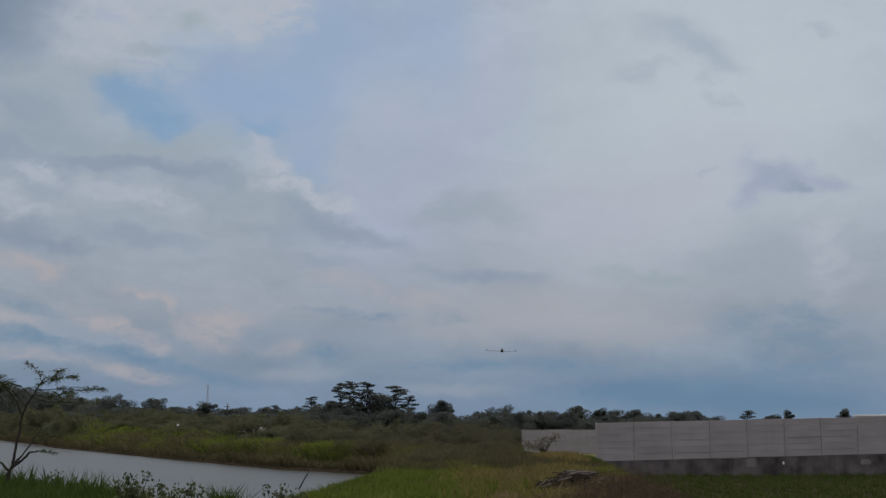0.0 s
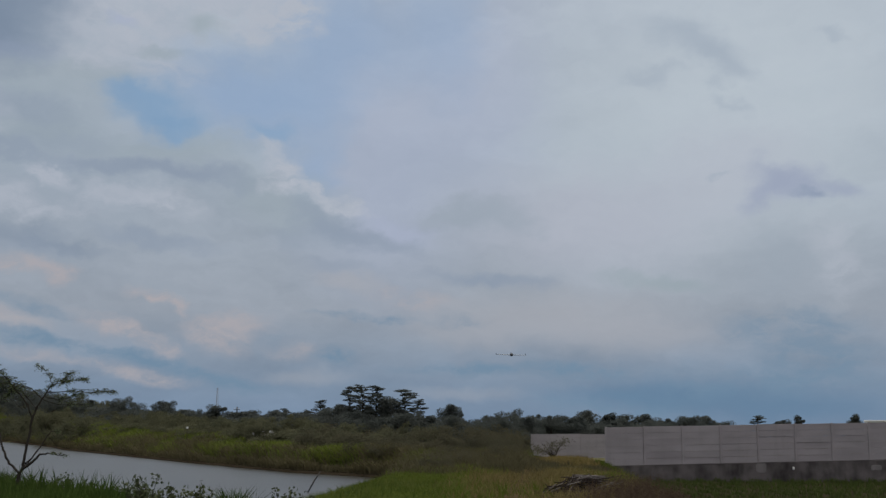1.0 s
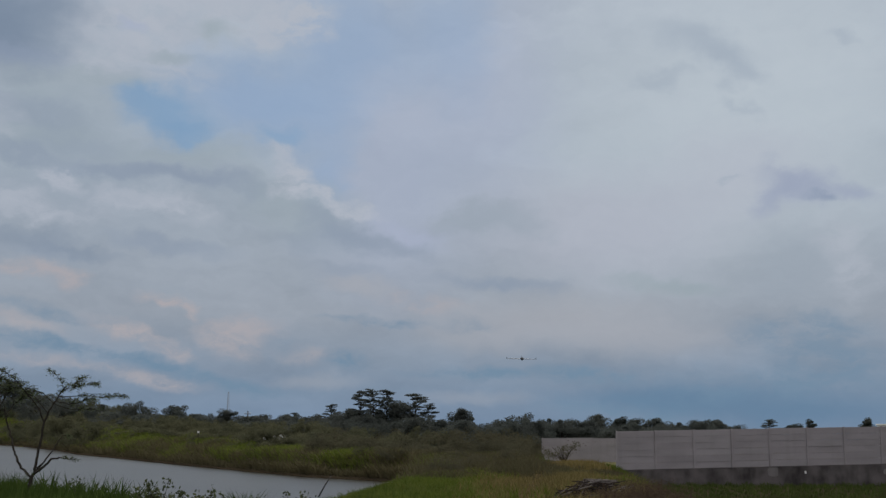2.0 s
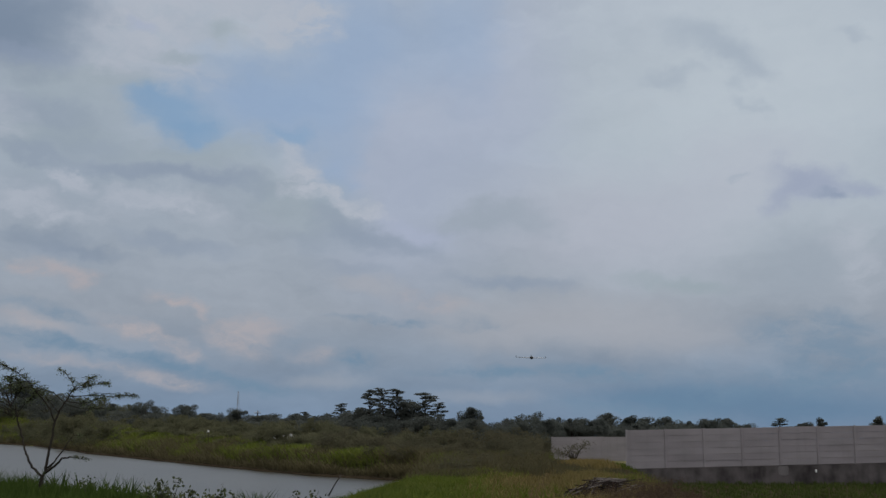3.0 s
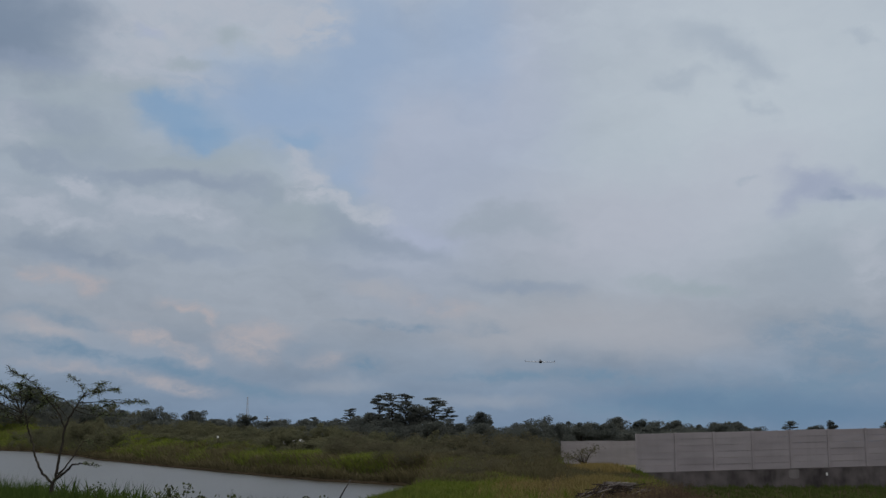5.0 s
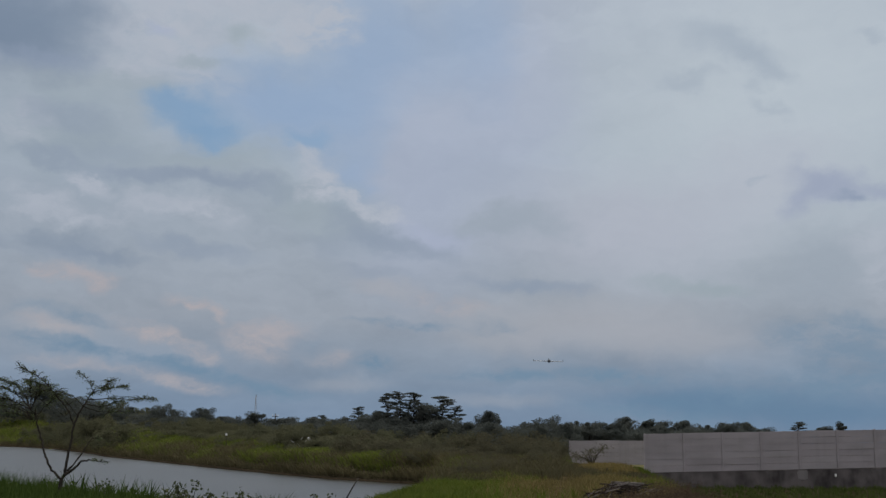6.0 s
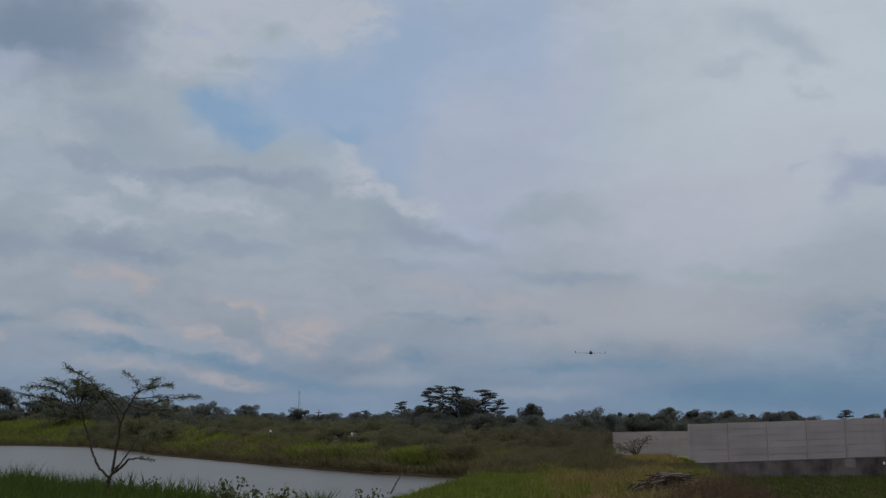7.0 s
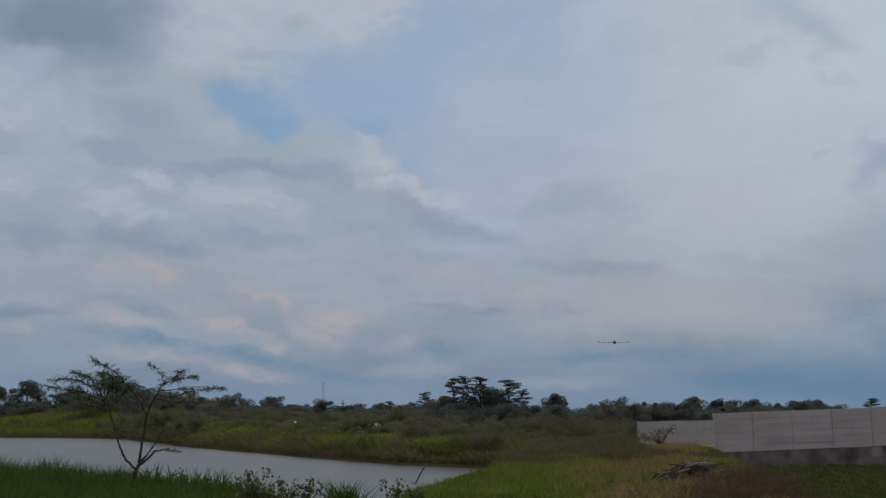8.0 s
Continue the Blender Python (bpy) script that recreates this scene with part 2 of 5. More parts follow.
state[0] = wmix(0.1, state[0], wramp(wisps, [(0.3, (0.43, 0.44, 0.45, 1)), (0.7, (0.57, 0.565, 0.56, 1))]), "OVERLAY")
back = wn("ShaderNodeBackground")
back.inputs["Strength"].default_value = 1.0
wlink(state[0], back.inputs["Color"])
wout = wn("ShaderNodeOutputWorld")
wlink(back.outputs[0], wout.inputs[0])
world.cycles.sampling_method, world.cycles.sample_map_resolution = "MANUAL", 512

sun_data = bpy.data.lights.new("sun", "SUN")
sun_data.energy, sun_data.angle, sun_data.color = 0.5, radians(20), (1.0, 0.96, 0.9)
sun = new("sun", sun_data)
sun.matrix_world = look((0, 0, 80), (-60 * math.sin(radians(SUN_AZ)), -60 * math.cos(radians(SUN_AZ)), 80 - 60 * math.tan(radians(SUN_EL))))

# ================= materials =================


def material(name, rough=0.9):
    m = bpy.data.materials.new(name)
    m.use_nodes = True
    b = m.node_tree.nodes["Principled BSDF"]
    b.inputs["Roughness"].default_value = rough
    b.inputs["Specular IOR Level"].default_value = 0.2
    return m, m.node_tree, b


def tex(nt, scale, detail=4.0, rough=0.55, coords="Object", stretch=None):
    c = nt.nodes.new("ShaderNodeTexCoord")
    n = nt.nodes.new("ShaderNodeTexNoise")
    n.inputs["Scale"].default_value, n.inputs["Detail"].default_value, n.inputs["Roughness"].default_value = scale, detail, rough
    out = c.outputs[coords]
    if stretch:
        m = nt.nodes.new("ShaderNodeMapping")
        m.inputs["Scale"].default_value = stretch
        nt.links.new(out, m.inputs[0])
        out = m.outputs[0]
    nt.links.new(out, n.inputs["Vector"])
    return n.outputs["Fac"]


def world_tex(nt, scale, detail=4.0, stretch=None):
    c = nt.nodes.new("ShaderNodeNewGeometry")
    n = nt.nodes.new("ShaderNodeTexNoise")
    n.inputs["Scale"].default_value, n.inputs["Detail"].default_value = scale, detail
    out = c.outputs["Position"]
    if stretch:
        m = nt.nodes.new("ShaderNodeMapping")
        m.inputs["Scale"].default_value = stretch
        nt.links.new(out, m.inputs[0])
        out = m.outputs[0]
    nt.links.new(out, n.inputs["Vector"])
    return n.outputs["Fac"]


def ramp(nt, fac, stops):
    n = nt.nodes.new("ShaderNodeValToRGB")
    e = n.color_ramp.elements
    while len(e) < len(stops):
        e.new(0.5)
    for x, (p, c) in zip(e, stops):
        x.position, x.color = p, (*c, 1.0)
    nt.links.new(fac, n.inputs[0])
    return n.outputs[0]


def mix(nt, fac, a, b, blend="MIX"):
    n = nt.nodes.new("ShaderNodeMix")
    n.data_type, n.blend_type = "RGBA", blend
    for sock, v in ((n.inputs[0], fac), (n.inputs[6], a), (n.inputs[7], b)):
        if isinstance(v, (int, float, tuple)):
            sock.default_value = v
        else:
            nt.links.new(v, sock)
    return n.outputs[2]


def bump(nt, b, height, strength, distance=0.02):
    n = nt.nodes.new("ShaderNodeBump")
    n.inputs["Strength"].default_value, n.inputs["Distance"].default_value = strength, distance
    nt.links.new(height, n.inputs["Height"])
    nt.links.new(n.outputs[0], b.inputs["Normal"])


def leaf_material(name, stops, through=0.3, rough=0.8):
    """Leaves: each one of its own tint, drifting over metres, thin enough to let light through."""
    m, nt, b = material(name, rough)
    b.inputs["Specular IOR Level"].default_value = 0.08
    g = nt.nodes.new("ShaderNodeNewGeometry")
    col = ramp(nt, g.outputs["Random Per Island"], stops)
    drift = world_tex(nt, 0.35, 3)
    lo = mix(nt, 1.0, col, (0.6, 0.62, 0.6, 1), "MULTIPLY")
    hi = mix(nt, 1.0, col, (1.35, 1.3, 1.1, 1), "MULTIPLY")
    col = mix(nt, drift, lo, hi)
    info = nt.nodes.new("ShaderNodeObjectInfo")
    col = mix(nt, info.outputs["Random"], mix(nt, 1.0, col, (0.85, 0.88, 0.9, 1), "MULTIPLY"), col)
    nt.links.new(col, b.inputs["Base Color"])
    tr = nt.nodes.new("ShaderNodeBsdfTranslucent")
    nt.links.new(col, tr.inputs["Color"])
    ms = nt.nodes.new("ShaderNodeMixShader")
    ms.inputs[0].default_value = through
    nt.links.new(b.outputs[0], ms.inputs[1])
    nt.links.new(tr.outputs[0], ms.inputs[2])
    nt.links.new(ms.outputs[0], nt.nodes["Material Output"].inputs["Surface"])
    return m


def bark_material(name, dark, light, scale=8.0):
    m, nt, b = material(name, 0.92)
    b.inputs["Specular IOR Level"].default_value = 0.0
    f = tex(nt, scale, 6, 0.65, stretch=(1, 1, 0.25))
    nt.links.new(ramp(nt, f, [(0.3, dark), (0.7, light)]), b.inputs["Base Color"])
    bump(nt, b, f, 0.6, 0.02)
    return m


# distance haze is put into these leaves' colour: greyer and bluer than green
MAT_HAZED_TREE = leaf_material("hazed_tree_leaves", through=0.55, stops=[(0.0, (0.079, 0.087, 0.09)), (0.5, (0.086, 0.095, 0.097)), (1.0, (0.094, 0.103, 0.105))])
MAT_THICKET = leaf_material("thicket_leaves", through=0.55, stops=[(0.0, (0.094, 0.094, 0.065)), (0.5, (0.102, 0.102, 0.069)), (1.0, (0.112, 0.113, 0.075))])
MAT_SCRUB = leaf_material("scrub_leaves", through=0.55, stops=[(0.0, (0.08, 0.075, 0.055)), (0.5, (0.09, 0.084, 0.06)), (1.0, (0.102, 0.095, 0.067))])
MAT_BROWN = leaf_material("brownish_bank_growth", [(0.0, (0.076, 0.067, 0.041)), (0.5, (0.088, 0.077, 0.046)), (1.0, (0.102, 0.089, 0.053))])
MAT_FEATHER = leaf_material("feathery_leaves", [(0.0, (0.07, 0.092, 0.055)), (0.6, (0.105, 0.132, 0.076)), (1.0, (0.155, 0.18, 0.105))])
MAT_GRASS = leaf_material("lush_grass", [(0.0, (0.033, 0.057, 0.012)), (0.6, (0.047, 0.077, 0.017)), (1.0, (0.071, 0.101, 0.029))])
MAT_FRESH = leaf_material("fresh_grass", [(0.0, (0.07, 0.098, 0.02)), (0.6, (0.101, 0.126, 0.028)), (1.0, (0.148, 0.15, 0.045))])
MAT_TUFT = leaf_material("tuft_grass", [(0.0, (0.06, 0.088, 0.014)), (0.6, (0.088, 0.116, 0.019)), (1.0, (0.12, 0.136, 0.032))])
MAT_REED = leaf_material("tall_bank_grass", [(0.0, (0.084, 0.112, 0.02)), (0.6, (0.108, 0.138, 0.026)), (1.0, (0.14, 0.156, 0.036))])
MAT_DRY = leaf_material("yellowing_grass", [(0.0, (0.118, 0.096, 0.037)), (0.5, (0.163, 0.128, 0.054)), (1.0, (0.222, 0.168, 0.084))])
MAT_RICE = leaf_material("rice_leaves", [(0.0, (0.042, 0.06, 0.016)), (0.6, (0.054, 0.074, 0.02)), (1.0, (0.07, 0.09, 0.028))])
MAT_DEAD = leaf_material("dead_weeds", [(0.0, (0.068, 0.047, 0.037)), (0.5, (0.08, 0.056, 0.044)), (1.0, (0.098, 0.07, 0.055))], 0.45)
MAT_SPRIG = leaf_material("sprig_leaves", [(0.0, (0.05, 0.06, 0.035)), (1.0, (0.11, 0.125, 0.07))])
MAT_BARK = bark_material("dark_bark", (0.02, 0.017, 0.015), (0.058, 0.05, 0.042))
MAT_STICK = bark_material("weathered_sticks", (0.06, 0.05, 0.047), (0.21, 0.188, 0.18), 5.0)
MAT_TWIG = bark_material("dark_sticks", (0.018, 0.014, 0.013), (0.05, 0.04, 0.036), 5.0)
MAT_EARTH = bark_material("dry_tan_earth", (0.04, 0.03, 0.016), (0.07, 0.051, 0.028), 2.0)
MAT_MUD = bark_material("bare_brown_earth", (0.02, 0.016, 0.011), (0.044, 0.034, 0.023), 3.0)
MAT_POLE = bark_material("weathered_pole", (0.04, 0.038, 0.036), (0.08, 0.075, 0.07))

MAT_GROUND, nt, b = material("grassy_earth", 0.95)
f1, f2 = world_tex(nt, 0.25, 5), world_tex(nt, 3.0, 6)
soil = ramp(nt, f1, [(0.3, (0.07, 0.08, 0.02)), (0.5, (0.1, 0.1, 0.03)), (0.7, (0.14, 0.11, 0.05))])
nt.links.new(mix(nt, f2, mix(nt, 1.0, soil, (0.6, 0.6, 0.6, 1), "MULTIPLY"), soil), b.inputs["Base Color"])
bump(nt, b, f2, 0.8, 0.15)

MAT_WATER, nt, b = material("pond_water", 0.28)
b.inputs["IOR"].default_value, b.inputs["Specular IOR Level"].default_value = 1.33, 0.4
silt = world_tex(nt, 0.06, 3)
nt.links.new(ramp(nt, silt, [(0.3, (0.024, 0.022, 0.018)), (0.7, (0.036, 0.033, 0.027))]), b.inputs["Base Color"])
bump(nt, b, world_tex(nt, 2.2, 5, (1, 0.6, 1)), 0.5, 0.12)


def concrete(name, lo, hi, streak=0.35, bands=(1.0, 1.0, 0.35)):
    m, nt, b = material(name, 0.88)
    grain = tex(nt, 26, 5, 0.6)
    stain = world_tex(nt, 0.9, 5, bands)
    info = nt.nodes.new("ShaderNodeObjectInfo")
    col = ramp(nt, stain, [(0.28, lo), (0.62, hi)])
    col = mix(nt, grain, mix(nt, 1.0, col, (0.8, 0.8, 0.8, 1), "MULTIPLY"), col)
    tint = mix(nt, info.outputs["Random"], (0.92, 0.91, 0.915, 1), (1.0, 1.0, 1.0, 1))
    col = mix(nt, 1.0, col, tint, "MULTIPLY")
    runs = world_tex(nt, 4.0, 4, (1.0, 1.0, 0.06))
    drip = nt.nodes.new("ShaderNodeMapRange")
    for i, v in ((1, 0.55), (2, 0.75), (3, 0.0), (4, streak)):
        drip.inputs[i].default_value = v
    nt.links.new(runs, drip.inputs[0])
    col = mix(nt, drip.outputs[0], col, (0.13, 0.12, 0.115, 1))
    nt.links.new(col, b.inputs["Base Color"])
    bump(nt, b, grain, 0.35, 0.01)
    return m


MAT_PANEL = concrete("pale_precast_concrete", (0.245, 0.222, 0.232), (0.3, 0.272, 0.284), 0.14, (0.5, 0.5, 1.6))
MAT_FOOTING = concrete("dark_stained_masonry", (0.03, 0.026, 0.026), (0.115, 0.1, 0.1), 0.12, (1.2, 1.2, 0.9))
MAT_REPAIR_LEDGE = concrete("mortar_and_lit_ledge", (0.11, 0.1, 0.1), (0.19, 0.172, 0.172), 0.12)
MAT_HOUSE = concrete("whitewashed_render", (0.55, 0.54, 0.52), (0.7, 0.69, 0.67), 0.15)
MAT_ROOF = concrete("grey_roof_sheet", (0.25, 0.25, 0.26), (0.36, 0.36, 0.37), 0.2)
# mast steel, its base colour lightened to stand for haze over the distance
MAT_HAZED_STEEL, nt, b = material("hazed_steel", 0.5)
b.inputs["Base Color"].default_value, b.inputs["Metallic"].default_value = (0.3, 0.3, 0.32, 1), 0.3
MAT_FOAM, nt, b = material("grey_foam", 0.55)
nt.links.new(ramp(nt, tex(nt, 5, 3), [(0.3, (0.34, 0.34, 0.35)), (0.7, (0.44, 0.44, 0.45))]), b.inputs["Base Color"])
MAT_BLACK, nt, b = material("black_plastic", 0.5)
nt.links.new(ramp(nt, tex(nt, 9, 3), [(0.3, (0.02, 0.02, 0.022)), (0.7, (0.035, 0.035, 0.04))]), b.inputs["Base Color"])

# ================= mesh helpers =================
rng = np.random.default_rng(7)


def mesh_data(name, verts, faces, mat, smooth=False):
    me = bpy.data.meshes.new(name)
    me.from_pydata(np.asarray(verts, dtype=float).reshape(-1, 3).tolist(), [], faces)
    if mat:
        me.materials.append(mat)
    if smooth:
        me.polygons.foreach_set("use_smooth", [True] * len(me.polygons))
    me.update()
    return me


def part(name, data, parent=None, label=""):
    ob = new(name, data)
    if parent:
        ob.parent = parent
    if label:
        ob["label"] = label
    return ob


def base(name, x, y, z, label, category, group="", kind="", turn=0.0, scale=1.0):
    e = new(name)
    e.matrix_basis = pose(x, y, z, 0, 0, turn) @ Matrix.Diagonal((scale, scale, scale, 1))
    e.empty_display_size = 0.3
    return tagged(e, label, category, group, kind)


def tube(points, radii, sides=7):
    """Rings round a line of points."""
    pts = [Vector(p) for p in points]
    verts, faces = [], []
    for i, p in enumerate(pts):
        d = (pts[min(i + 1, len(pts) - 1)] - pts[max(i - 1, 0)]).normalized()
        u = d.orthogonal().normalized() if i == 0 else (u - d * u.dot(d)).normalized()
        v = d.cross(u)
        for k in range(sides):
            a = 2 * math.pi * k / sides
            verts.append(p + (u * math.cos(a) + v * math.sin(a)) * radii[i])
    n = len(pts)
    for i in range(n - 1):
        for k in range(sides):
            k2 = (k + 1) % sides
            faces.append((i * sides + k, i * sides + k2, (i + 1) * sides + k2, (i + 1) * sides + k))
    faces.append(tuple(range(sides - 1, -1, -1)))
    faces.append(tuple((n - 1) * sides + k for k in range(sides)))
    return [tuple(v) for v in verts], faces


def joined(pieces):
    verts, faces = [], []
    for v, f in pieces:
        o = len(verts)
        verts += v
        faces += [tuple(i + o for i in q) for q in f]
    return verts, faces


def box(cx, cy, cz, sx, sy, sz, bev=0.0):
    """A block, its edges cut off by bev."""
    bm = bmesh.new()
    bmesh.ops.create_cube(bm, size=1.0, matrix=Matrix.Translation((cx, cy, cz)) @ Matrix.Diagonal((sx, sy, sz, 1)))
    if bev:
        bmesh.ops.bevel(bm, geom=bm.edges[:], offset=bev, segments=1, affect="EDGES")
    bm.verts.index_update()
    out = [tuple(v.co) for v in bm.verts], [tuple(v.index for v in f.verts) for f in bm.faces]
    bm.free()
    return out


def unit(v):
    return v / (np.linalg.norm(v, axis=-1, keepdims=True) + 1e-9)


def leaves(centres, length, width, droop=0.0, along=None):
    """A rhombic leaf at each centre, turned at random."""
    n = len(centres)
    d = unit(rng.normal(size=(n, 3))) if along is None else unit(along + 0.5 * rng.normal(size=(n, 3)))
    d[:, 2] -= droop
    d = unit(d)
    s = unit(np.cross(d, unit(rng.normal(size=(n, 3)))))
    l = length * rng.uniform(0.6, 1.3, (n, 1))
    w = width * rng.uniform(0.6, 1.3, (n, 1))
    v = np.stack([centres - d * l / 2, centres + s * w / 2, centres + d * l / 2, centres - s * w / 2], axis=1)
    return v.reshape(-1, 3), np.arange(4 * n).reshape(-1, 4).tolist()


def ball_points(n, r, squash=1.0):
    p = unit(rng.normal(size=(n, 3))) * (rng.uniform(0.15, 1, (n, 1)) ** 0.45) * r
    p[:, 2] *= squash
    return p


def blades(xy, z, h, w, lean):
    """Bent grass blades on the points xy."""
    n = len(xy)
    a, t = rng.uniform(0, 2 * np.pi, n), rng.uniform(0, 2 * np.pi, n)
    side = np.stack([np.cos(a), np.sin(a), 0 * a], 1) * (w * rng.uniform(0.6, 1.3, n))[:, None]
    out = np.stack([np.cos(t), np.sin(t), 0 * t], 1) * (lean * h * rng.uniform(0.3, 1.2, n))[:, None]
    foot = np.column_stack([xy, z - 0.03])
    up = np.zeros((n, 3))
    up[:, 2] = h
    mid = foot + up * 0.55 + out * 0.3
    tip = foot + up + out
    v = np.stack([foot - side * 0.5, foot + side * 0.5, mid + side * 0.45, mid - side * 0.45, tip], axis=1).reshape(-1, 3)
    i = np.arange(n) * 5
    f = np.stack([i, i + 1, i + 2, i + 3], 1).tolist() + np.stack([i + 3, i + 2, i + 4], 1).tolist()
    return v, f


def smooth(a, b, x):
    t = np.clip((x - a) / (b - a), 0, 1)
    return t * t * (3 - 2 * t)


# ================= ground and pond =================
WATER_Z = -0.2
SHORE_X = [-500, -293, -194, -149, -117, -80, -66, -44, -27.6, -18.1, -10.8, -4.7, -1]
SHORE_Y = [900, 620, 500, 425, 352, 262, 224, 175, 138, 117.5, 102, 93.5, 88]
NEAR_X = [-500, -80, -30, -13, -9, -7, -5, -3]
NEAR_Y = [59.89, 46.58, 41.25, 39.26, 37.26, 33.27, 28.61, 27.95]


def far_shore(x):
    return np.interp(x, SHORE_X, SHORE_Y)


def near_shore(x):
    return np.interp(x, NEAR_X, NEAR_Y)


def field_edge(y):
    return np.interp(y, [20, 30, 42, 52, 75], [5.8, 6.6, 8.4, 9.9, 11.9])


def rough(x, y):
    return (np.sin(x * 0.9 + 1.3 * np.sin(y * 0.37)) * np.sin(y * 0.8 + 0.7) * 0.5 + np.sin(x * 2.3 + y * 1.7) * 0.2
            + np.sin(x * 0.21 - y * 0.17) * 0.6)


def height(x, y):
    x, y = np.asarray(x, float), np.asarray(y, float)
    land = np.where(y < 85, 1.2 + 0.2 * smooth(18, 3, np.hypot(x, y)), 1.2 - 0.3 * smooth(85, 106, y))
    land = land + 0.09 * rough(x, y) + 0.45 * np.exp(-((x + 14) ** 2 / 14 + (y - 24) ** 2 / 42))
    land = land + 4.6 * smooth(-15, -130, x) * smooth(3, 53, y - far_shore(x)) * (y > 80) + 3.0 * smooth(-120, -260, x) * smooth(3, 53, y - far_shore(x)) * (y > 80)
    land = land + 1.3 * smooth(4, 24, y - far_shore(x)) * smooth(-6, -22, x) * (y > 80)
    f = smooth(-1.2, 1.6, x - field_edge(y)) * smooth(80.5, 78, y)
    land = land * (1 - f) + (0.02 * rough(x * 2, y * 2) + 0.28 * smooth(50.5, 73, y)) * f
    inside = np.minimum(np.minimum((far_shore(x) - y) * 0.9, (y - near_shore(x)) * 0.6), np.interp(y, [20, 33, 40, 53, 89], [-5.0, -4.9, -4.1, -2.5, -1.9]) - x) + 0.35 * rough(x * 0.8, y * 0.8)
    p = smooth(-2.2, 1.6, inside)
    return land * (1 - p) - 1.3 * p


def spaced(*runs):
    return np.unique(np.concatenate([np.arange(a, b, s) for a, b, s in runs]))


gx = spaced((-3000, -400, 200), (-400, -120, 5), (-120, -40, 2.5), (-40, 40, 0.8), (40, 120, 5), (120, 400, 20), (400, 3001, 200))
gy = spaced((-3000, -200, 200), (-200, -10, 10), (-10, 26, 2), (26, 133, 0.9), (133, 345, 3.2), (345, 665, 6.5), (665, 3001, 250))
GX, GY = np.meshgrid(gx, gy)
GZ = height(GX, GY)
nx = len(gx)
quads = (np.arange(len(gy) - 1)[:, None] * nx + np.arange(nx - 1)[None, :]).reshape(-1)
ground = new("ground", mesh_data("ground", np.stack([GX, GY, GZ], -1), np.stack([quads, quads + 1, quads + nx + 1, quads + nx], 1).tolist(), MAT_GROUND, True))
tagged(ground, "rough grassy earth bank falling to a pond and a field", "ground", kind="structure")

wx = np.linspace(-480, -1.0, 60)
wv = np.concatenate([np.stack([wx, near_shore(wx) - 4, 0 * wx + WATER_Z], 1), np.stack([wx, far_shore(wx) + 6, 0 * wx + WATER_Z], 1)])
water = new("water", mesh_data("water", wv, [(i, i + 1, 61 + i, 60 + i) for i in range(59)], MAT_WATER))
tagged(water, "pale grey pond water reflecting the cloudy sky", "pond", kind="structure")


# bare earth along the far water's edge, cut steep and uneven
NB = 1400
bx = 1.0 - 430 * np.linspace(0, 1, NB) ** 1.7
by = far_shore(bx)
big = 1.0 + 0.004 * np.hypot(bx, by)
wob = np.convolve(rng.normal(0, 1, NB + 8), np.ones(9) / 9, "valid")
bv = np.concatenate([np.stack([bx, by + o * big + 0.5 * wob, WATER_Z + z * big * (1 + 0.12 * rng.normal(0, 1, NB) * (z > 0) + 0.35 * wob)], 1)
                     for o, z in ((-1.7, -0.2), (-1.4, 0.06), (-1.0, 0.18), (-0.2, 0.32), (2.2, 0.4))])
bank = new("bank", mesh_data("bank", bv, [(r * NB + i, r * NB + i + 1, (r + 1) * NB + i + 1, (r + 1) * NB + i) for r in range(4) for i in range(NB - 1)], MAT_MUD))
tagged(bank, "steep strip of bare brown earth at the far waterline", "bank", kind="structure")

# dark wet soil of the rice field
fu, fv = np.meshgrid(np.linspace(0, 1, 60), np.linspace(26.5, 73, 70))
fx = field_edge(fv) + 1.3 + fu * 40
fz = height(fx, fv) + 0.05
field = new("field", mesh_data("field", np.stack([fx, fv, fz], -1), [(r * 60 + c, r * 60 + c + 1, (r + 1) * 60 + c + 1, (r + 1) * 60 + c) for r in range(69) for c in range(59)], MAT_MUD, True))
tagged(field, "dark wet soil of the low rice field", "field", kind="structure")

# the trodden line of bare tan earth along the track
def path_x(y):
    return np.interp(y, [10, 24, 32, 42.6, 60, 80, 100], [1.0, 2.0, 2.6, 3.6, 5.8, 8.9, 9.6])


py_ = np.linspace(10, 98, 170)
pv = []
for k in range(7):
    w = (k - 3) / 3 * (0.9 + 0.18 * np.sin(py_ * 0.9) + 0.1 * np.sin(py_ * 2.3 + k))
    x_ = path_x(py_) + w
    pv.append(np.stack([x_, py_, height(x_, py_) + 0.045 * (1 - abs(k - 3) / 3) ** 0.5 + 0.005], 1))
track = new("path", mesh_data("path", np.concatenate(pv), [(k * 170 + i, (k + 1) * 170 + i, (k + 1) * 170 + i + 1, k * 170 + i + 1) for k in range(6) for i in range(169)], MAT_EARTH, True))
tagged(track, "trodden strip of bare tan earth along the grassy track", "path", kind="structure")

# ================= concrete walls =================
POST_H, BAY, ROW_H = 2.32, 2.42, 0.385
panel_mesh = mesh_data("panel", *joined([box(0, 0, ROW_H / 2, BAY - 0.12, 0.045, ROW_H - 0.003, 0.006),
                                         box(0, -0.024, 0.035, BAY - 0.15, 0.012, 0.045, 0.003)]), MAT_PANEL)
post_mesh = mesh_data("post", *joined([box(0, 0, POST_H / 2 - 0.2, 0.13, 0.09, POST_H + 0.4, 0.012), box(0, 0, POST_H + 0.008, 0.1, 0.07, 0.02, 0.006)]), MAT_PANEL)


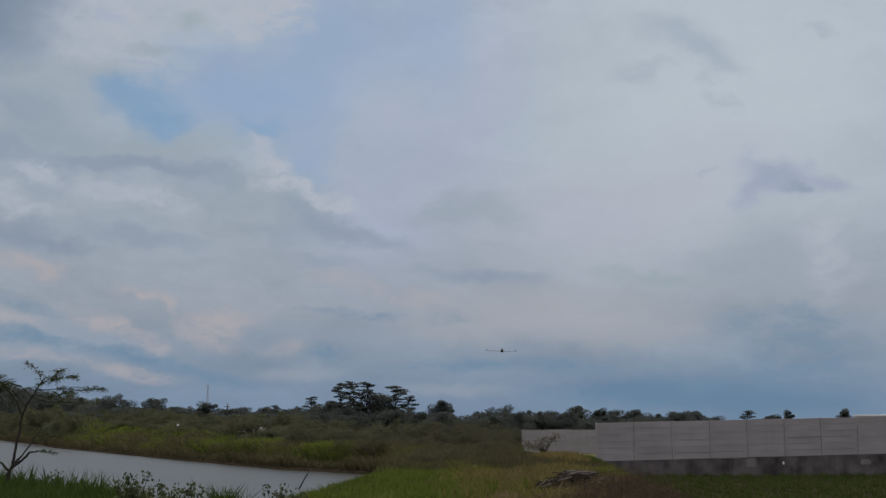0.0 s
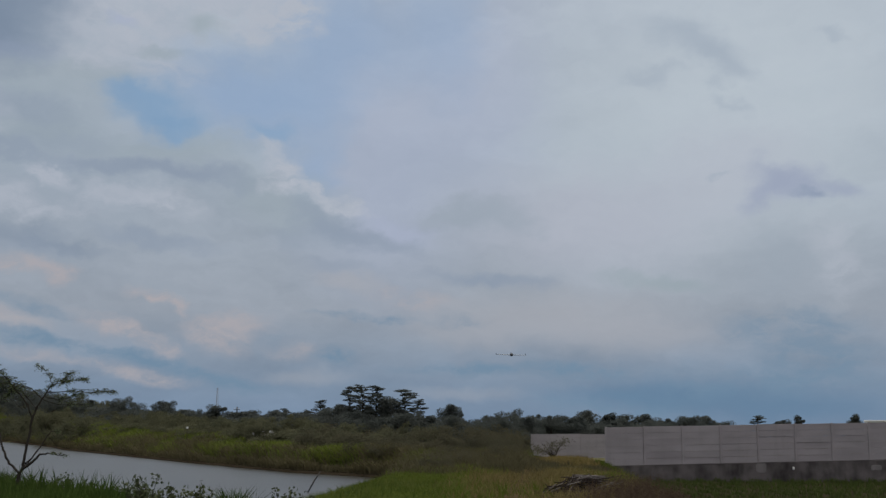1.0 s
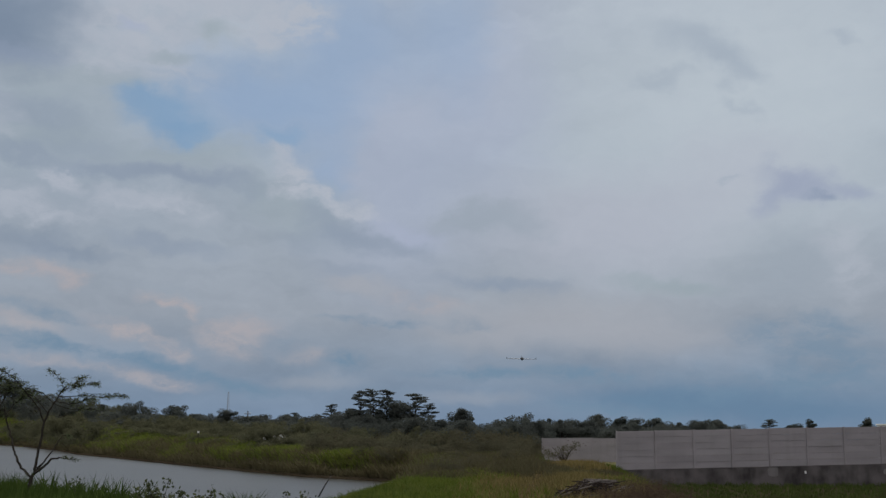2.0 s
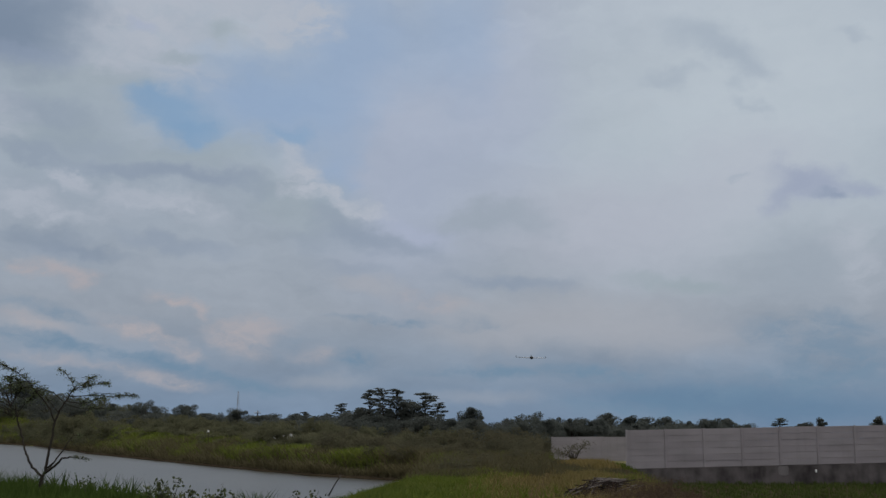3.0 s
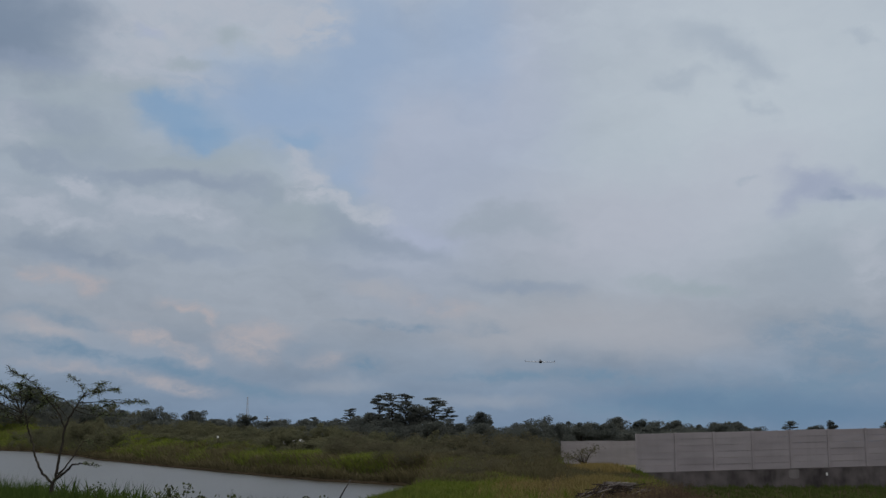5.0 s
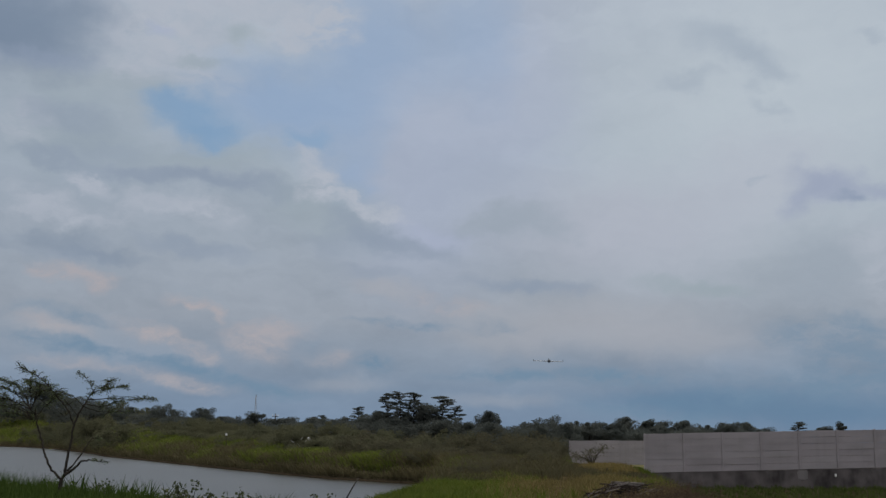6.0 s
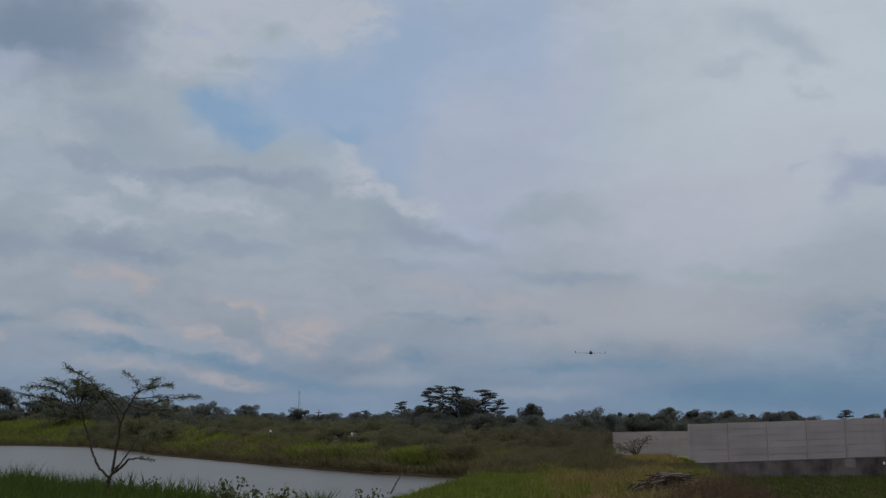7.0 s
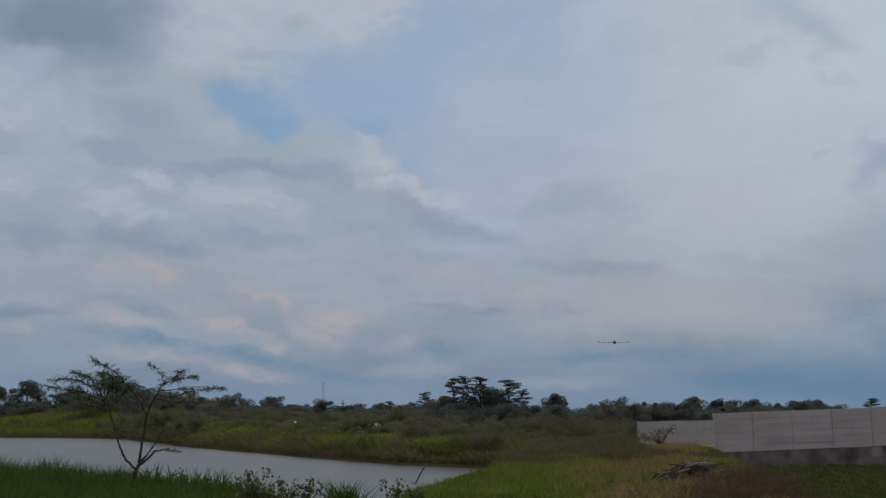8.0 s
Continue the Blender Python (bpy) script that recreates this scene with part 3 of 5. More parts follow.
def panel_wall(name, label, x, y, z, turn, bays, rise):
    """Upright posts with six precast planks slotted between each pair; the wall climbs by rise metres a metre."""
    w = base(name, x, y, z, label, "wall", kind="structure", turn=turn)
    tilt = -math.degrees(math.atan(rise))
    for i in range(bays + 1):
        p = part("post", post_mesh, w)
        p.matrix_basis = pose(i * BAY, 0, i * BAY * rise, random.uniform(-0.4, 0.4), random.uniform(-0.4, 0.4), 0)
        if i == bays:
            break
        lift = (i + 0.5) * BAY * rise + random.uniform(-0.015, 0.015)
        for r in range(6):
            q = part("panel", panel_mesh, w)
            q.matrix_basis = pose((i + 0.5) * BAY, 0.03 + random.uniform(-0.008, 0.008), r * ROW_H + lift, random.uniform(-1.2, 1.2), tilt + random.uniform(-0.1, 0.1), 0)
    return w


WALL_TURN = 6.25
panel_wall("wall_north", "pale grey precast concrete plank wall between posts", 11.45, 71.0, 1.23, WALL_TURN, 14, 0.0253)
panel_wall("wall_far", "weathered precast concrete plank wall farther along the track", 11.2, 114.8, 0.87, -4.0, 6, 0.007)


def footing(x0, x1):
    """One length of the dark plinth under the near wall, its face a little uneven."""
    n = 9
    verts, faces = [], []
    for i in range(n):
        x = x0 + (x1 - x0) * i / (n - 1)
        o = 0.03 * math.sin(x * 2.1) + random.uniform(-0.02, 0.02)
        for yy, zz in ((0.3, -0.5), (-0.34 + o, -0.5), (-0.27 + o, 0.5), (-0.24 + o, 1.28 + random.uniform(-0.02, 0.02)), (-0.19, 1.31), (0.3, 1.31)):
            verts.append((x, yy, zz))
    for i in range(n - 1):
        for k in range(6):
            faces.append((i * 6 + k, (i + 1) * 6 + k, (i + 1) * 6 + (k + 1) % 6, i * 6 + (k + 1) % 6))
    faces += [tuple(range(6)), tuple((n - 1) * 6 + k for k in range(5, -1, -1))]
    return verts, faces


plinth = base("foundation", 11.45, 71.0, -0.09, "dark stained masonry plinth under the concrete wall", "foundation", kind="structure", turn=WALL_TURN)
plinth.rotation_euler[1] = radians(-1.45)
for i in range(10):
    part("plinth_length", mesh_data("plinth_length", *footing(-0.2 + i * 3.3, 3.1 + i * 3.3), MAT_FOOTING), plinth)


def splash(w, h, thick, seed):
    """A flat dab of mortar with a ragged outline."""
    r = random.Random(seed)
    n = 22
    def square(v):
        return math.copysign(abs(v) ** 0.45, v)
    rim = [(square(math.cos(6.283 * k / n)), square(math.sin(6.283 * k / n)), r.uniform(0.88, 1.06)) for k in range(n)]
    verts = [(0, -thick, 0)] + [(x * q * w * 0.42, -thick * 0.8, z * q * h * 0.42) for x, z, q in rim] + [(x * q * w / 2, thick, z * q * h / 2) for x, z, q in rim]
    faces = [(0, 1 + k, 1 + (k + 1) % n) for k in range(n)] + [(1 + k, 1 + n + k, 1 + n + (k + 1) % n, 1 + (k + 1) % n) for k in range(n)]
    return verts, faces


for sx_, sy_, sz_, w_, h_, s_ in ((9.75, -0.244, 1.0, 0.7, 0.6, 3), (17.2, -0.3, 0.85, 0.7, 0.35, 6)):
    mortar = part("mortar_patch", mesh_data("mortar_patch", *splash(w_, h_, 0.006, s_), MAT_REPAIR_LEDGE), plinth, "pale mortar repair")
    mortar.location = (sx_, sy_, sz_)
# the plinth's ledge catches the sky; that light is given by the paler colour
part("ledge", mesh_data("ledge", *box(16.4, -0.16, 1.325, 33.0, 0.16, 0.03, 0.008), MAT_REPAIR_LEDGE), plinth, "plinth ledge under the planks, its lit top coloured pale")
chip = part("bare_chip", mesh_data("bare_chip", *box(0, 0, 0, 0.12, 0.05, 0.18, 0.02), MAT_HOUSE), plinth, "white chipped spot")
chip.location = (11.8, -0.29, 0.93)

# ================= trees =================


def limb(p, q, r0, r1, sag=0.0, n=4):
    p, q = Vector(p), Vector(q)
    pts = [p.lerp(q, i / n) + Vector((0, 0, sag * math.sin(math.pi * i / n))) for i in range(n + 1)]
    return tube(pts, [r0 + (r1 - r0) * i / n for i in range(n + 1)], 6)


def tree_meshes(kind, h, w, seed, mat):
    """Trunk with limbs, and a crown of leaf clumps with gaps. kind: round, or tiered (flat boughs in storeys)."""
    global rng
    rng = np.random.default_rng(seed)
    rnd = random.Random(seed)
    wood, centres = [], []
    lean = (rnd.uniform(-0.05, 0.05) * h, rnd.uniform(-0.05, 0.05) * h)
    top = (lean[0], lean[1], h * 0.82)
    wood.append(limb((0, 0, -0.4), top, 0.028 * h, 0.008 * h, 0, 6))
    if kind == "tiered":
        for k in range(76):
            tier = k % 9
            u = (tier + 0.5 + rnd.gauss(0, 0.3)) / 9
            z = h * (0.3 + 0.72 * u)
            r = w * 0.5 * (0.3 + 0.7 * math.sin(3.14 * min(1.0, max(0.0, u * 0.95 + 0.08)))) * rnd.uniform(0.05, 1.0) ** 0.6
            a = rnd.uniform(0, 6.28) + tier
            end = (lean[0] + r * math.cos(a), lean[1] + r * math.sin(a), z)
            if k % 2 == 0:
                wood.append(limb((lean[0] * z / h, lean[1] * z / h, z - 0.07 * h), end, 0.008 * h, 0.003 * h))
            pad = ball_points(120, 1.0) * np.array([0.16 * w, 0.085 * w, rnd.uniform(0.008, 0.02) * h]) * rnd.uniform(0.55, 1.3)
            pad[:, 2] += rnd.uniform(-0.05, 0.15) * pad[:, 0]
            turned = np.column_stack([pad[:, 0] * math.cos(a) - pad[:, 1] * math.sin(a), pad[:, 0] * math.sin(a) + pad[:, 1] * math.cos(a), pad[:, 2]])
            centres.append(turned + np.array(end) + np.array([0, 0, 0.012 * h]))
    else:
        for j in range(40):
            a, e = rnd.uniform(0, 6.28), rnd.uniform(-0.9, 1.5)
            r = rnd.uniform(0.45, 1.05)
            end = (lean[0] + 0.42 * w * r * math.cos(e) * math.cos(a), lean[1] + 0.42 * w * r * math.cos(e) * math.sin(a), h * 0.5 + 0.42 * h * r * math.sin(e))
            if j < 12:
                wood.append(limb((0, 0, h * rnd.uniform(0.15, 0.4)), end, 0.012 * h, 0.003 * h, 0.02 * h))
            s = rnd.uniform(0.4, 1.35) * 0.13 * (w * w * h) ** (1 / 3)
            centres.append(ball_points(250, 1.0) * np.array([1.15, 1.15, 0.8]) * s + np.array(end))
    c = np.concatenate(centres)
    big = 0.52 if kind == "tiered" else 0.78
    crown = mesh_data("crown", *leaves(c, big * (0.036 * h + 0.08), big * (0.021 * h + 0.05), 0.15), mat)
    trunk = mesh_data("trunk", *joined(wood), MAT_BARK, True)
    return trunk, crown


KINDS = {"round": [tree_meshes("round", 8, 8, s, MAT_HAZED_TREE) for s in (11, 12, 13)],
         "broad": [tree_meshes("round", 5, 8, s, MAT_HAZED_TREE) for s in (15, 16, 17)],
         "upright": [tree_meshes("round", 11, 7, s, MAT_HAZED_TREE) for s in (18, 19)],
         "tiered": [tree_meshes("tiered", 9, 5, s, MAT_HAZED_TREE) for s in (21, 22, 23, 24)]}
SIZE = {"round": (8.0, 8.0), "broad": (5.0, 8.0), "upright": (11.0, 7.0), "tiered": (9.0, 5.0)}
WORDS = {"round": "dark green round-crowned tree beyond the pond", "broad": "low broad dark green tree in the far wood",
         "upright": "tall dark green tree in the far wood", "tiered": "dark tree with flat boughs in open tiers"}
count = [0]


def far_tree(kind, x, y, h, w):
    k = count[0]
    count[0] += 1
    trunk, crown = KINDS[kind][k % len(KINDS[kind])]
    t = base("tree", x, y, float(height(x, y)) - 0.1, WORDS[kind], "tree", group="trees along the far bank", turn=137.5 * k)
    s = w / SIZE[kind][1]
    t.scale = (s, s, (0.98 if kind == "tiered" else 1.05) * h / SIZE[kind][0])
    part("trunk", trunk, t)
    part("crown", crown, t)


def round_tree(x, y, h, w):
    q = h / w
    far_tree("broad" if q < 0.8 else "upright" if q > 1.3 else "round", x, y, h, w * 1.15)


def tiered_tree(x, y, h, w):
    far_tree("tiered", x, y, h, w * 1.45)


round_tree(-304.7, 701.6, 23.7, 24.4)
round_tree(-339.8, 739.1, 22.2, 18.3)
round_tree(-278.7, 689.4, 16.3, 19.4)
round_tree(-210.3, 576.4, 20.5, 40.0)
round_tree(-135, 430, 12.3, 17.0)
round_tree(-108.4, 386.6, 7.4, 13.0)
round_tree(-168.5, 505.5, 13.5, 22.0)
round_tree(-77.6, 310.4, 7.7, 10.1)
round_tree(-83.6, 324.5, 6.4, 5.5)
round_tree(-60.8, 284.1, 6.8, 9.9)
round_tree(-49.4, 260.8, 5.1, 6.4)
round_tree(-41.8, 243.8, 6.1, 6.0)
round_tree(-33.2, 234.9, 5.1, 6.1)
round_tree(-28, 229.8, 5.3, 5.9)
tiered_tree(-24.8, 220.7, 5.6, 2.6)
round_tree(-20.6, 217.5, 5.2, 3.7)
tiered_tree(-18, 220.6, 7.4, 2.9)
round_tree(-16.9, 215.3, 5.9, 6.3)
tiered_tree(-12.5, 207.1, 10.2, 3.2)
tiered_tree(-9.2, 201.2, 10.2, 3.5)
tiered_tree(-7.4, 202.1, 10.4, 3.2)
round_tree(-5.3, 202.9, 8.4, 8.4)
tiered_tree(-1.6, 205.6, 10.2, 4.6)
tiered_tree(-0.2, 202.5, 8.1, 2.6)
round_tree(2.1, 195.4, 5.5, 3.7)
round_tree(5.9, 205.5, 7.4, 5.8)
round_tree(8, 198.7, 4.7, 3.3)
round_tree(12.5, 202.9, 5.5, 7.0)
round_tree(15.4, 194.1, 6.4, 8.5)
round_tree(20.1, 194.8, 5.6, 7.0)
round_tree(23.9, 196.9, 5.4, 5.4)
round_tree(30, 208.5, 6.5, 6.6)
round_tree(34, 205.9, 6.3, 3.4)
round_tree(36.9, 208.9, 5.9, 5.7)
round_tree(40.2, 206.2, 6.0, 6.5)
round_tree(43.9, 203, 4.9, 7.0)
round_tree(48.6, 205.4, 5.1, 6.5)
round_tree(51.4, 207, 5.7, 5.7)
round_tree(55.8, 211.8, 5.0, 5.2)
tiered_tree(59.9, 205.8, 5.9, 3.6)
round_tree(67.3, 214.4, 5.4, 4.1)
round_tree(68.9, 210.7, 6.1, 3.0)
round_tree(82.3, 217.8, 6.6, 2.9)
round_tree(-13.6, 209.7, 6.8, 7.1)
round_tree(-9.5, 209.4, 6.4, 7.1)
round_tree(-22.2, 215, 4.0, 6.0)
round_tree(-39.7, 246.3, 3.0, 5.5)
round_tree(31.2, 198.2, 4.7, 8.2)
round_tree(41.1, 197.8, 4.6, 8.2)
round_tree(-88, 332.1, 5.2, 17.2)
round_tree(-82, 327.5, 4.9, 16.9)
round_tree(-71.9, 304.6, 4.4, 15.7)
round_tree(-66, 298.2, 5.0, 15.4)
round_tree(-57.9, 279.7, 4.6, 14.5)
round_tree(-49.7, 258.6, 4.9, 13.4)
round_tree(-46.8, 263.4, 4.7, 13.6)
round_tree(-40.6, 248.6, 3.6, 12.8)
round_tree(-36.5, 244.9, 4.9, 12.7)
round_tree(-31, 231.1, 4.7, 11.9)
round_tree(-26.4, 220.4, 4.8, 11.4)
round_tree(-22.5, 213.1, 4.7, 11.0)
round_tree(-19, 209.1, 4.6, 10.8)
round_tree(-16.3, 213.6, 5.4, 11.0)
round_tree(-12.6, 202.8, 5.3, 10.5)
round_tree(-9.4, 198.7, 5.8, 10.3)
round_tree(-6.9, 209.3, 6.0, 10.8)
round_tree(-3.6, 194.9, 5.6, 10.1)
round_tree(-0.8, 197.9, 5.9, 10.2)
round_tree(2.1, 198.1, 5.2, 10.2)
round_tree(5, 200.6, 5.1, 10.4)
round_tree(7.9, 199.2, 4.8, 10.3)
round_tree(11.1, 206.5, 4.3, 13.1)
round_tree(-290, 684, 11, 34)
round_tree(-322, 722, 12, 34)

# ================= scrub on the far bank and by the track =================


def bush_meshes(h, w, seed, mat, n=5400, leaf=0.17):
    global rng
    rng = np.random.default_rng(seed)
    rnd = random.Random(seed)
    cs, stems = [], []
    for j in range(30):
        a, r = rnd.uniform(0, 6.28), 0.44 * w * math.sqrt(rnd.random())
        top = h * rnd.uniform(0.2, 0.88) * (1 - 0.45 * (r / (0.5 * w)) ** 2)
        if j < 12:
            stems.append(limb((0.3 * r * math.cos(a), 0.3 * r * math.sin(a), -0.2), (r * math.cos(a), r * math.sin(a), top), 0.03, 0.01))
        cs.append(ball_points(n // 30, 1.0) * np.array([0.14 * w, 0.14 * w, 0.17 * h]) * rnd.uniform(0.6, 1.2) + np.array([r * math.cos(a), r * math.sin(a), top]))
    return mesh_data("stem", *joined(stems), MAT_BARK), mesh_data("foliage", *leaves(np.concatenate(cs), leaf, leaf * 0.5, 0.1), mat)


BUSH = [bush_meshes(4.0, 5.5, s, MAT_SCRUB) for s in (31, 32, 33, 34)]
THICKET = [bush_meshes(4.0, 5.5, s, MAT_THICKET, 4800, 0.19) for s in (35, 36, 37, 38)]


def bush(name, label, x, y, h, w, k, group, shapes=BUSH):
    t = base(name, x, y, float(height(x, y)), label, "bush", group=group, turn=77.0 * k)
    t.scale = (w / 5.5, w / 5.5, h / 4.0)
    stems, foliage = shapes[k % 4]
    part("stem", stems, t)
    part("foliage", foliage, t)


rnd = random.Random(5)
k = 0
for row, (off, hh) in enumerate(((20, 2.5), (30, 4.0), (43, 5.2))):
    x = -420.0
    while x < 0:
        d = math.hypot(x, 0.75 * float(far_shore(x)))
        y = float(far_shore(x)) + off * (0.6 + 0.0037 * d) + 12 * float(smooth(-15, -110, x)) + rnd.uniform(-4, 4)
        if y / max(1.0, -x) > 1.66:
            bush("scrub_bush", "dense dark olive thicket bush on the far bank", x, y, hh * rnd.uniform(0.75, 1.15) * (0.6 + 0.0022 * d) * (1 + 0.9 * float(smooth(-80, -150, x))), rnd.uniform(5, 8) * (0.7 + 0.0025 * d), k, "thicket beyond the pond", THICKET)
        k += 1
        x += rnd.uniform(3.0, 5.0) * (0.6 + 0.0045 * d)
for x, y, h, w in ((-6, 109.1, 2.6, 6), (-2, 105.1, 2.4, 5), (1, 111.8, 3.0, 6), (3.5, 106.5, 2.6, 5), (6.0, 109.1, 3.1, 5), (8.6, 113.1, 3.0, 4.5), (7.2, 102.5, 2.0, 4), (-9, 111.8, 3.0, 6),
                   (4, 122.4, 3.6, 6), (9, 127.8, 3.6, 6), (-3, 125.1, 3.4, 6), (-9, 127.8, 3.6, 7), (0.5, 98.5, 1.7, 4),
                   (-2.6, 92.5, 1.5, 3.4), (0.9, 85.8, 1.5, 3.0), (1.2, 89.2, 1.8, 3.4), (4.6, 90.5, 2.1, 3.6), (6.6, 91.8, 2.2, 3.4), (5.6, 85.2, 1.4, 2.6), (8.0, 95.8, 2.4, 3.4), (-4.6, 97.1, 1.6, 3.4),
                   (0.9, 59.2, 0.9, 2.2), (2.4, 65.2, 1.0, 2.2), (4.4, 73.2, 1.2, 2.4), (5.8, 78.5, 1.4, 2.8), (1.3, 67.9, 1.0, 2.4), (2.0, 73.2, 1.3, 3.0)):
    bush("scrub_bush", "brownish olive scrub bush beside the grassy track", x, y, h, w, k, "scrub by the track")
    k += 1
for x, y, h, w in ((-19.3, 134.4, 3.2, 3.6), (-16.8, 133.9, 3.1, 3.6), (-18.1, 133.3, 3.05, 3.2)):
    bush("scrub_bush", "dense dark olive thicket bush in front of the hut", x, y, h, w, k, "thicket beyond the pond", THICKET)
    k += 1
for x, y, h, w in ((-168.2, 462.6, 7.4, 11.0), (-155.3, 439.2, 8.0, 12.0), (-134.6, 393.4, 7.7, 11.0), (-117.8, 356.0, 8.8, 11.0), (-99.2, 310.2, 7.7, 10.0), (-87.4, 282.0, 8.0, 9.0), (-74.2, 247.5, 6.3, 9.0), (-64.8, 224.5, 6.3, 9.0), (-109.8, 337.8, 9.5, 12.0), (-85.2, 278.6, 9.1, 11.0), (-141.4, 411.6, 9.8, 13.0)):
    bush("scrub_bush", "dense dark olive bush close to the far waterline", x, y, h, w, k, "thicket beyond the pond", THICKET)
    k += 1
# the woods behind the walls
for i in range(16):
    round_tree(4 + i * 2.6 + rnd.uniform(-1, 1), 165 + rnd.uniform(-7, 16), rnd.uniform(4.2, 5.0), rnd.uniform(6, 8))


# ================= grasses =================


def grass_on(name, label, xy, h, w, lean, mat, lift=0.0, least=-9.0):
    v, f = blades(xy, np.maximum(height(xy[:, 0], xy[:, 1]), least) + lift, h, w, lean)
    return tagged(new(name, mesh_data(name, v, f, mat)), label, "grass", kind="stuff")


rng = np.random.default_rng(3)


def scatter(n, x0, x1, y0, y1):
    return np.column_stack([rng.uniform(x0, x1, n), rng.uniform(y0, y1, n)])


def clumpy(xy, size, keep):
    v = np.sin(xy[:, 0] / size + 2 * np.sin(xy[:, 1] / size * 0.7)) * np.sin(xy[:, 1] / size + 1.5 * np.sin(xy[:, 0] / size * 0.8))
    return v + rng.normal(0, 0.35, len(xy)) > keep


# lush grass on the near bank, tallest towards the water
p = scatter(200000, -26, 3.5, 17, 40)
p = p[(p[:, 0] < 0.6 + 0.5 * np.sin(p[:, 1])) & (p[:, 1] < near_shore(p[:, 0]) - 0.8 + 10.6 * (p[:, 0] > -2.2)) & (np.abs(p[:, 0] / p[:, 1]) < 0.68) & clumpy(p, 1.1, -0.5)]
ragged = np.sin(p[:, 0] * 2.9 + np.sin(p[:, 1] * 2.1)) * np.sin(p[:, 1] * 2.3) * 0.3
tall = (0.18 + 0.2 * smooth(-5.5, -8.0, p[:, 0]) + 0.27 * smooth(-10.4, -12.6, p[:, 0]) + 0.16 * smooth(-12.4, -14.5, p[:, 0])) * (1 + ragged)
grass_on("bank_grass", "lush dark green grass on the near bank of the pond", p, tall * rng.uniform(0.45, 1.25, len(p)), 0.024, 0.5, MAT_GRASS)
# tufts of broad blades standing up along the brink
hub = p[(rng.random(len(p)) < 0.011) & (p[:, 1] > near_shore(p[:, 0]) - 6) & (p[:, 0] < -6)]
q = np.repeat(hub, 16, axis=0) + rng.normal(0, 0.11, (16 * len(hub), 2))
size = np.repeat(rng.uniform(0.5, 1.5, len(hub)), 16)
grass_on("broad_grass", "tufts of broad-bladed grass along the brink of the bank", q, size * rng.uniform(0.3, 0.68, len(q)), 0.045, 0.5, MAT_GRASS)
q = p[rng.random(len(p)) < 0.012]
grass_on("seeding_grass", "sparse taller grass stalks rising from the bank", q, rng.uniform(0.5, 1.0, len(q)) * (0.6 + 0.5 * smooth(-5, -10, q[:, 0])), 0.014, 0.3, MAT_GRASS)

# greener rim round the pond's end and yellowing grass on the track
p = scatter(210000, -6, 6, 22.6, 62)
p = p[(height(p[:, 0], p[:, 1]) > 0.75) & (p[:, 0] < 0.6 + 0.026 * p[:, 1]) & (p[:, 0] > -0.0865 * p[:, 1] - 0.5) & (p[:, 1] < 57 + 4 * np.sin(p[:, 0])) & clumpy(p, 1.4, -0.6)]
shady = clumpy(p, 0.75, 0.45) | (rng.random(len(p)) < 0.08)
grass_on("rim_grass", "fresh green grass round the end of the pond", p[~shady], rng.uniform(0.08, 0.27, (~shady).sum()), 0.02, 0.8, MAT_FRESH)
grass_on("rim_tufts", "darker tufts of taller grass round the end of the pond", p[shady], rng.uniform(0.12, 0.36, shady.sum()), 0.022, 0.8, MAT_TUFT)
p = scatter(190000, 0.5, 14, 24, 112)
p = p[(np.abs(p[:, 0] - path_x(p[:, 1])) > rng.uniform(-0.1, 1.1, len(p)) * (p[:, 1] < 66)) & (p[:, 0] > 1.0 + 0.015 * p[:, 1] + rng.normal(0, 0.5, len(p))) & (p[:, 0] < field_edge(p[:, 1]) + 0.6) & clumpy(p, 1.7, -0.55)]
mixed = np.sin(p[:, 0] * 0.9 + 1.2 * np.sin(p[:, 1] * 0.31)) - 0.06 * (p[:, 0] - 4) * (p[:, 1] > 60) + rng.normal(0, 0.5, len(p))
hgt_p = rng.uniform(0.1, 0.4, len(p)) * (1 + 0.5 * np.sin(p[:, 0] * 1.9) * np.sin(p[:, 1] * 0.7))
hgt_p = hgt_p * (1 - 0.6 * smooth(54, 64, p[:, 1]) * smooth(6.0, 8.5, p[:, 0]))
dry = mixed < 0.95
rank = (p[:, 1] > 58 + 4 * np.sin(p[:, 0])) & ((p[:, 0] < path_x(p[:, 1]) - 0.3 + rng.normal(0, 0.5, len(p))) | (rng.random(len(p)) < 0.5))
grass_on("track_grass", "yellowing dry grass along the track", p[dry & ~rank], hgt_p[dry & ~rank], 0.026, 0.65, MAT_DRY)
grass_on("track_weeds", "green weeds among the dry grass of the track", p[~dry & ~rank], hgt_p[~dry & ~rank] * 1.1, 0.026, 0.65, MAT_TUFT)
grass_on("rank_growth", "olive-brown rank growth beside the far part of the track", p[rank], hgt_p[rank] * 1.8, 0.035, 0.7, MAT_BROWN)

# tall grass on the far bank, in patches, larger with distance
s = rng.uniform(0, 1, 250000) ** 1.65
px = 0.8 - 420 * s
py = far_shore(px) + 0.6 + rng.uniform(0.0, 1.0, len(px)) ** 1.2 * (11.0 + 0.055 * far_shore(px) + 17.0 * smooth(-15, -110, px))
d = np.hypot(px, 0.75 * py)
lush = np.sin(px * 9.0 / (20 + 0.3 * d) * 2 + 2 * np.sin(py * 0.13)) * np.sin(py * 0.21 + 1.0) + rng.normal(0, 0.4, len(px)) > -0.5
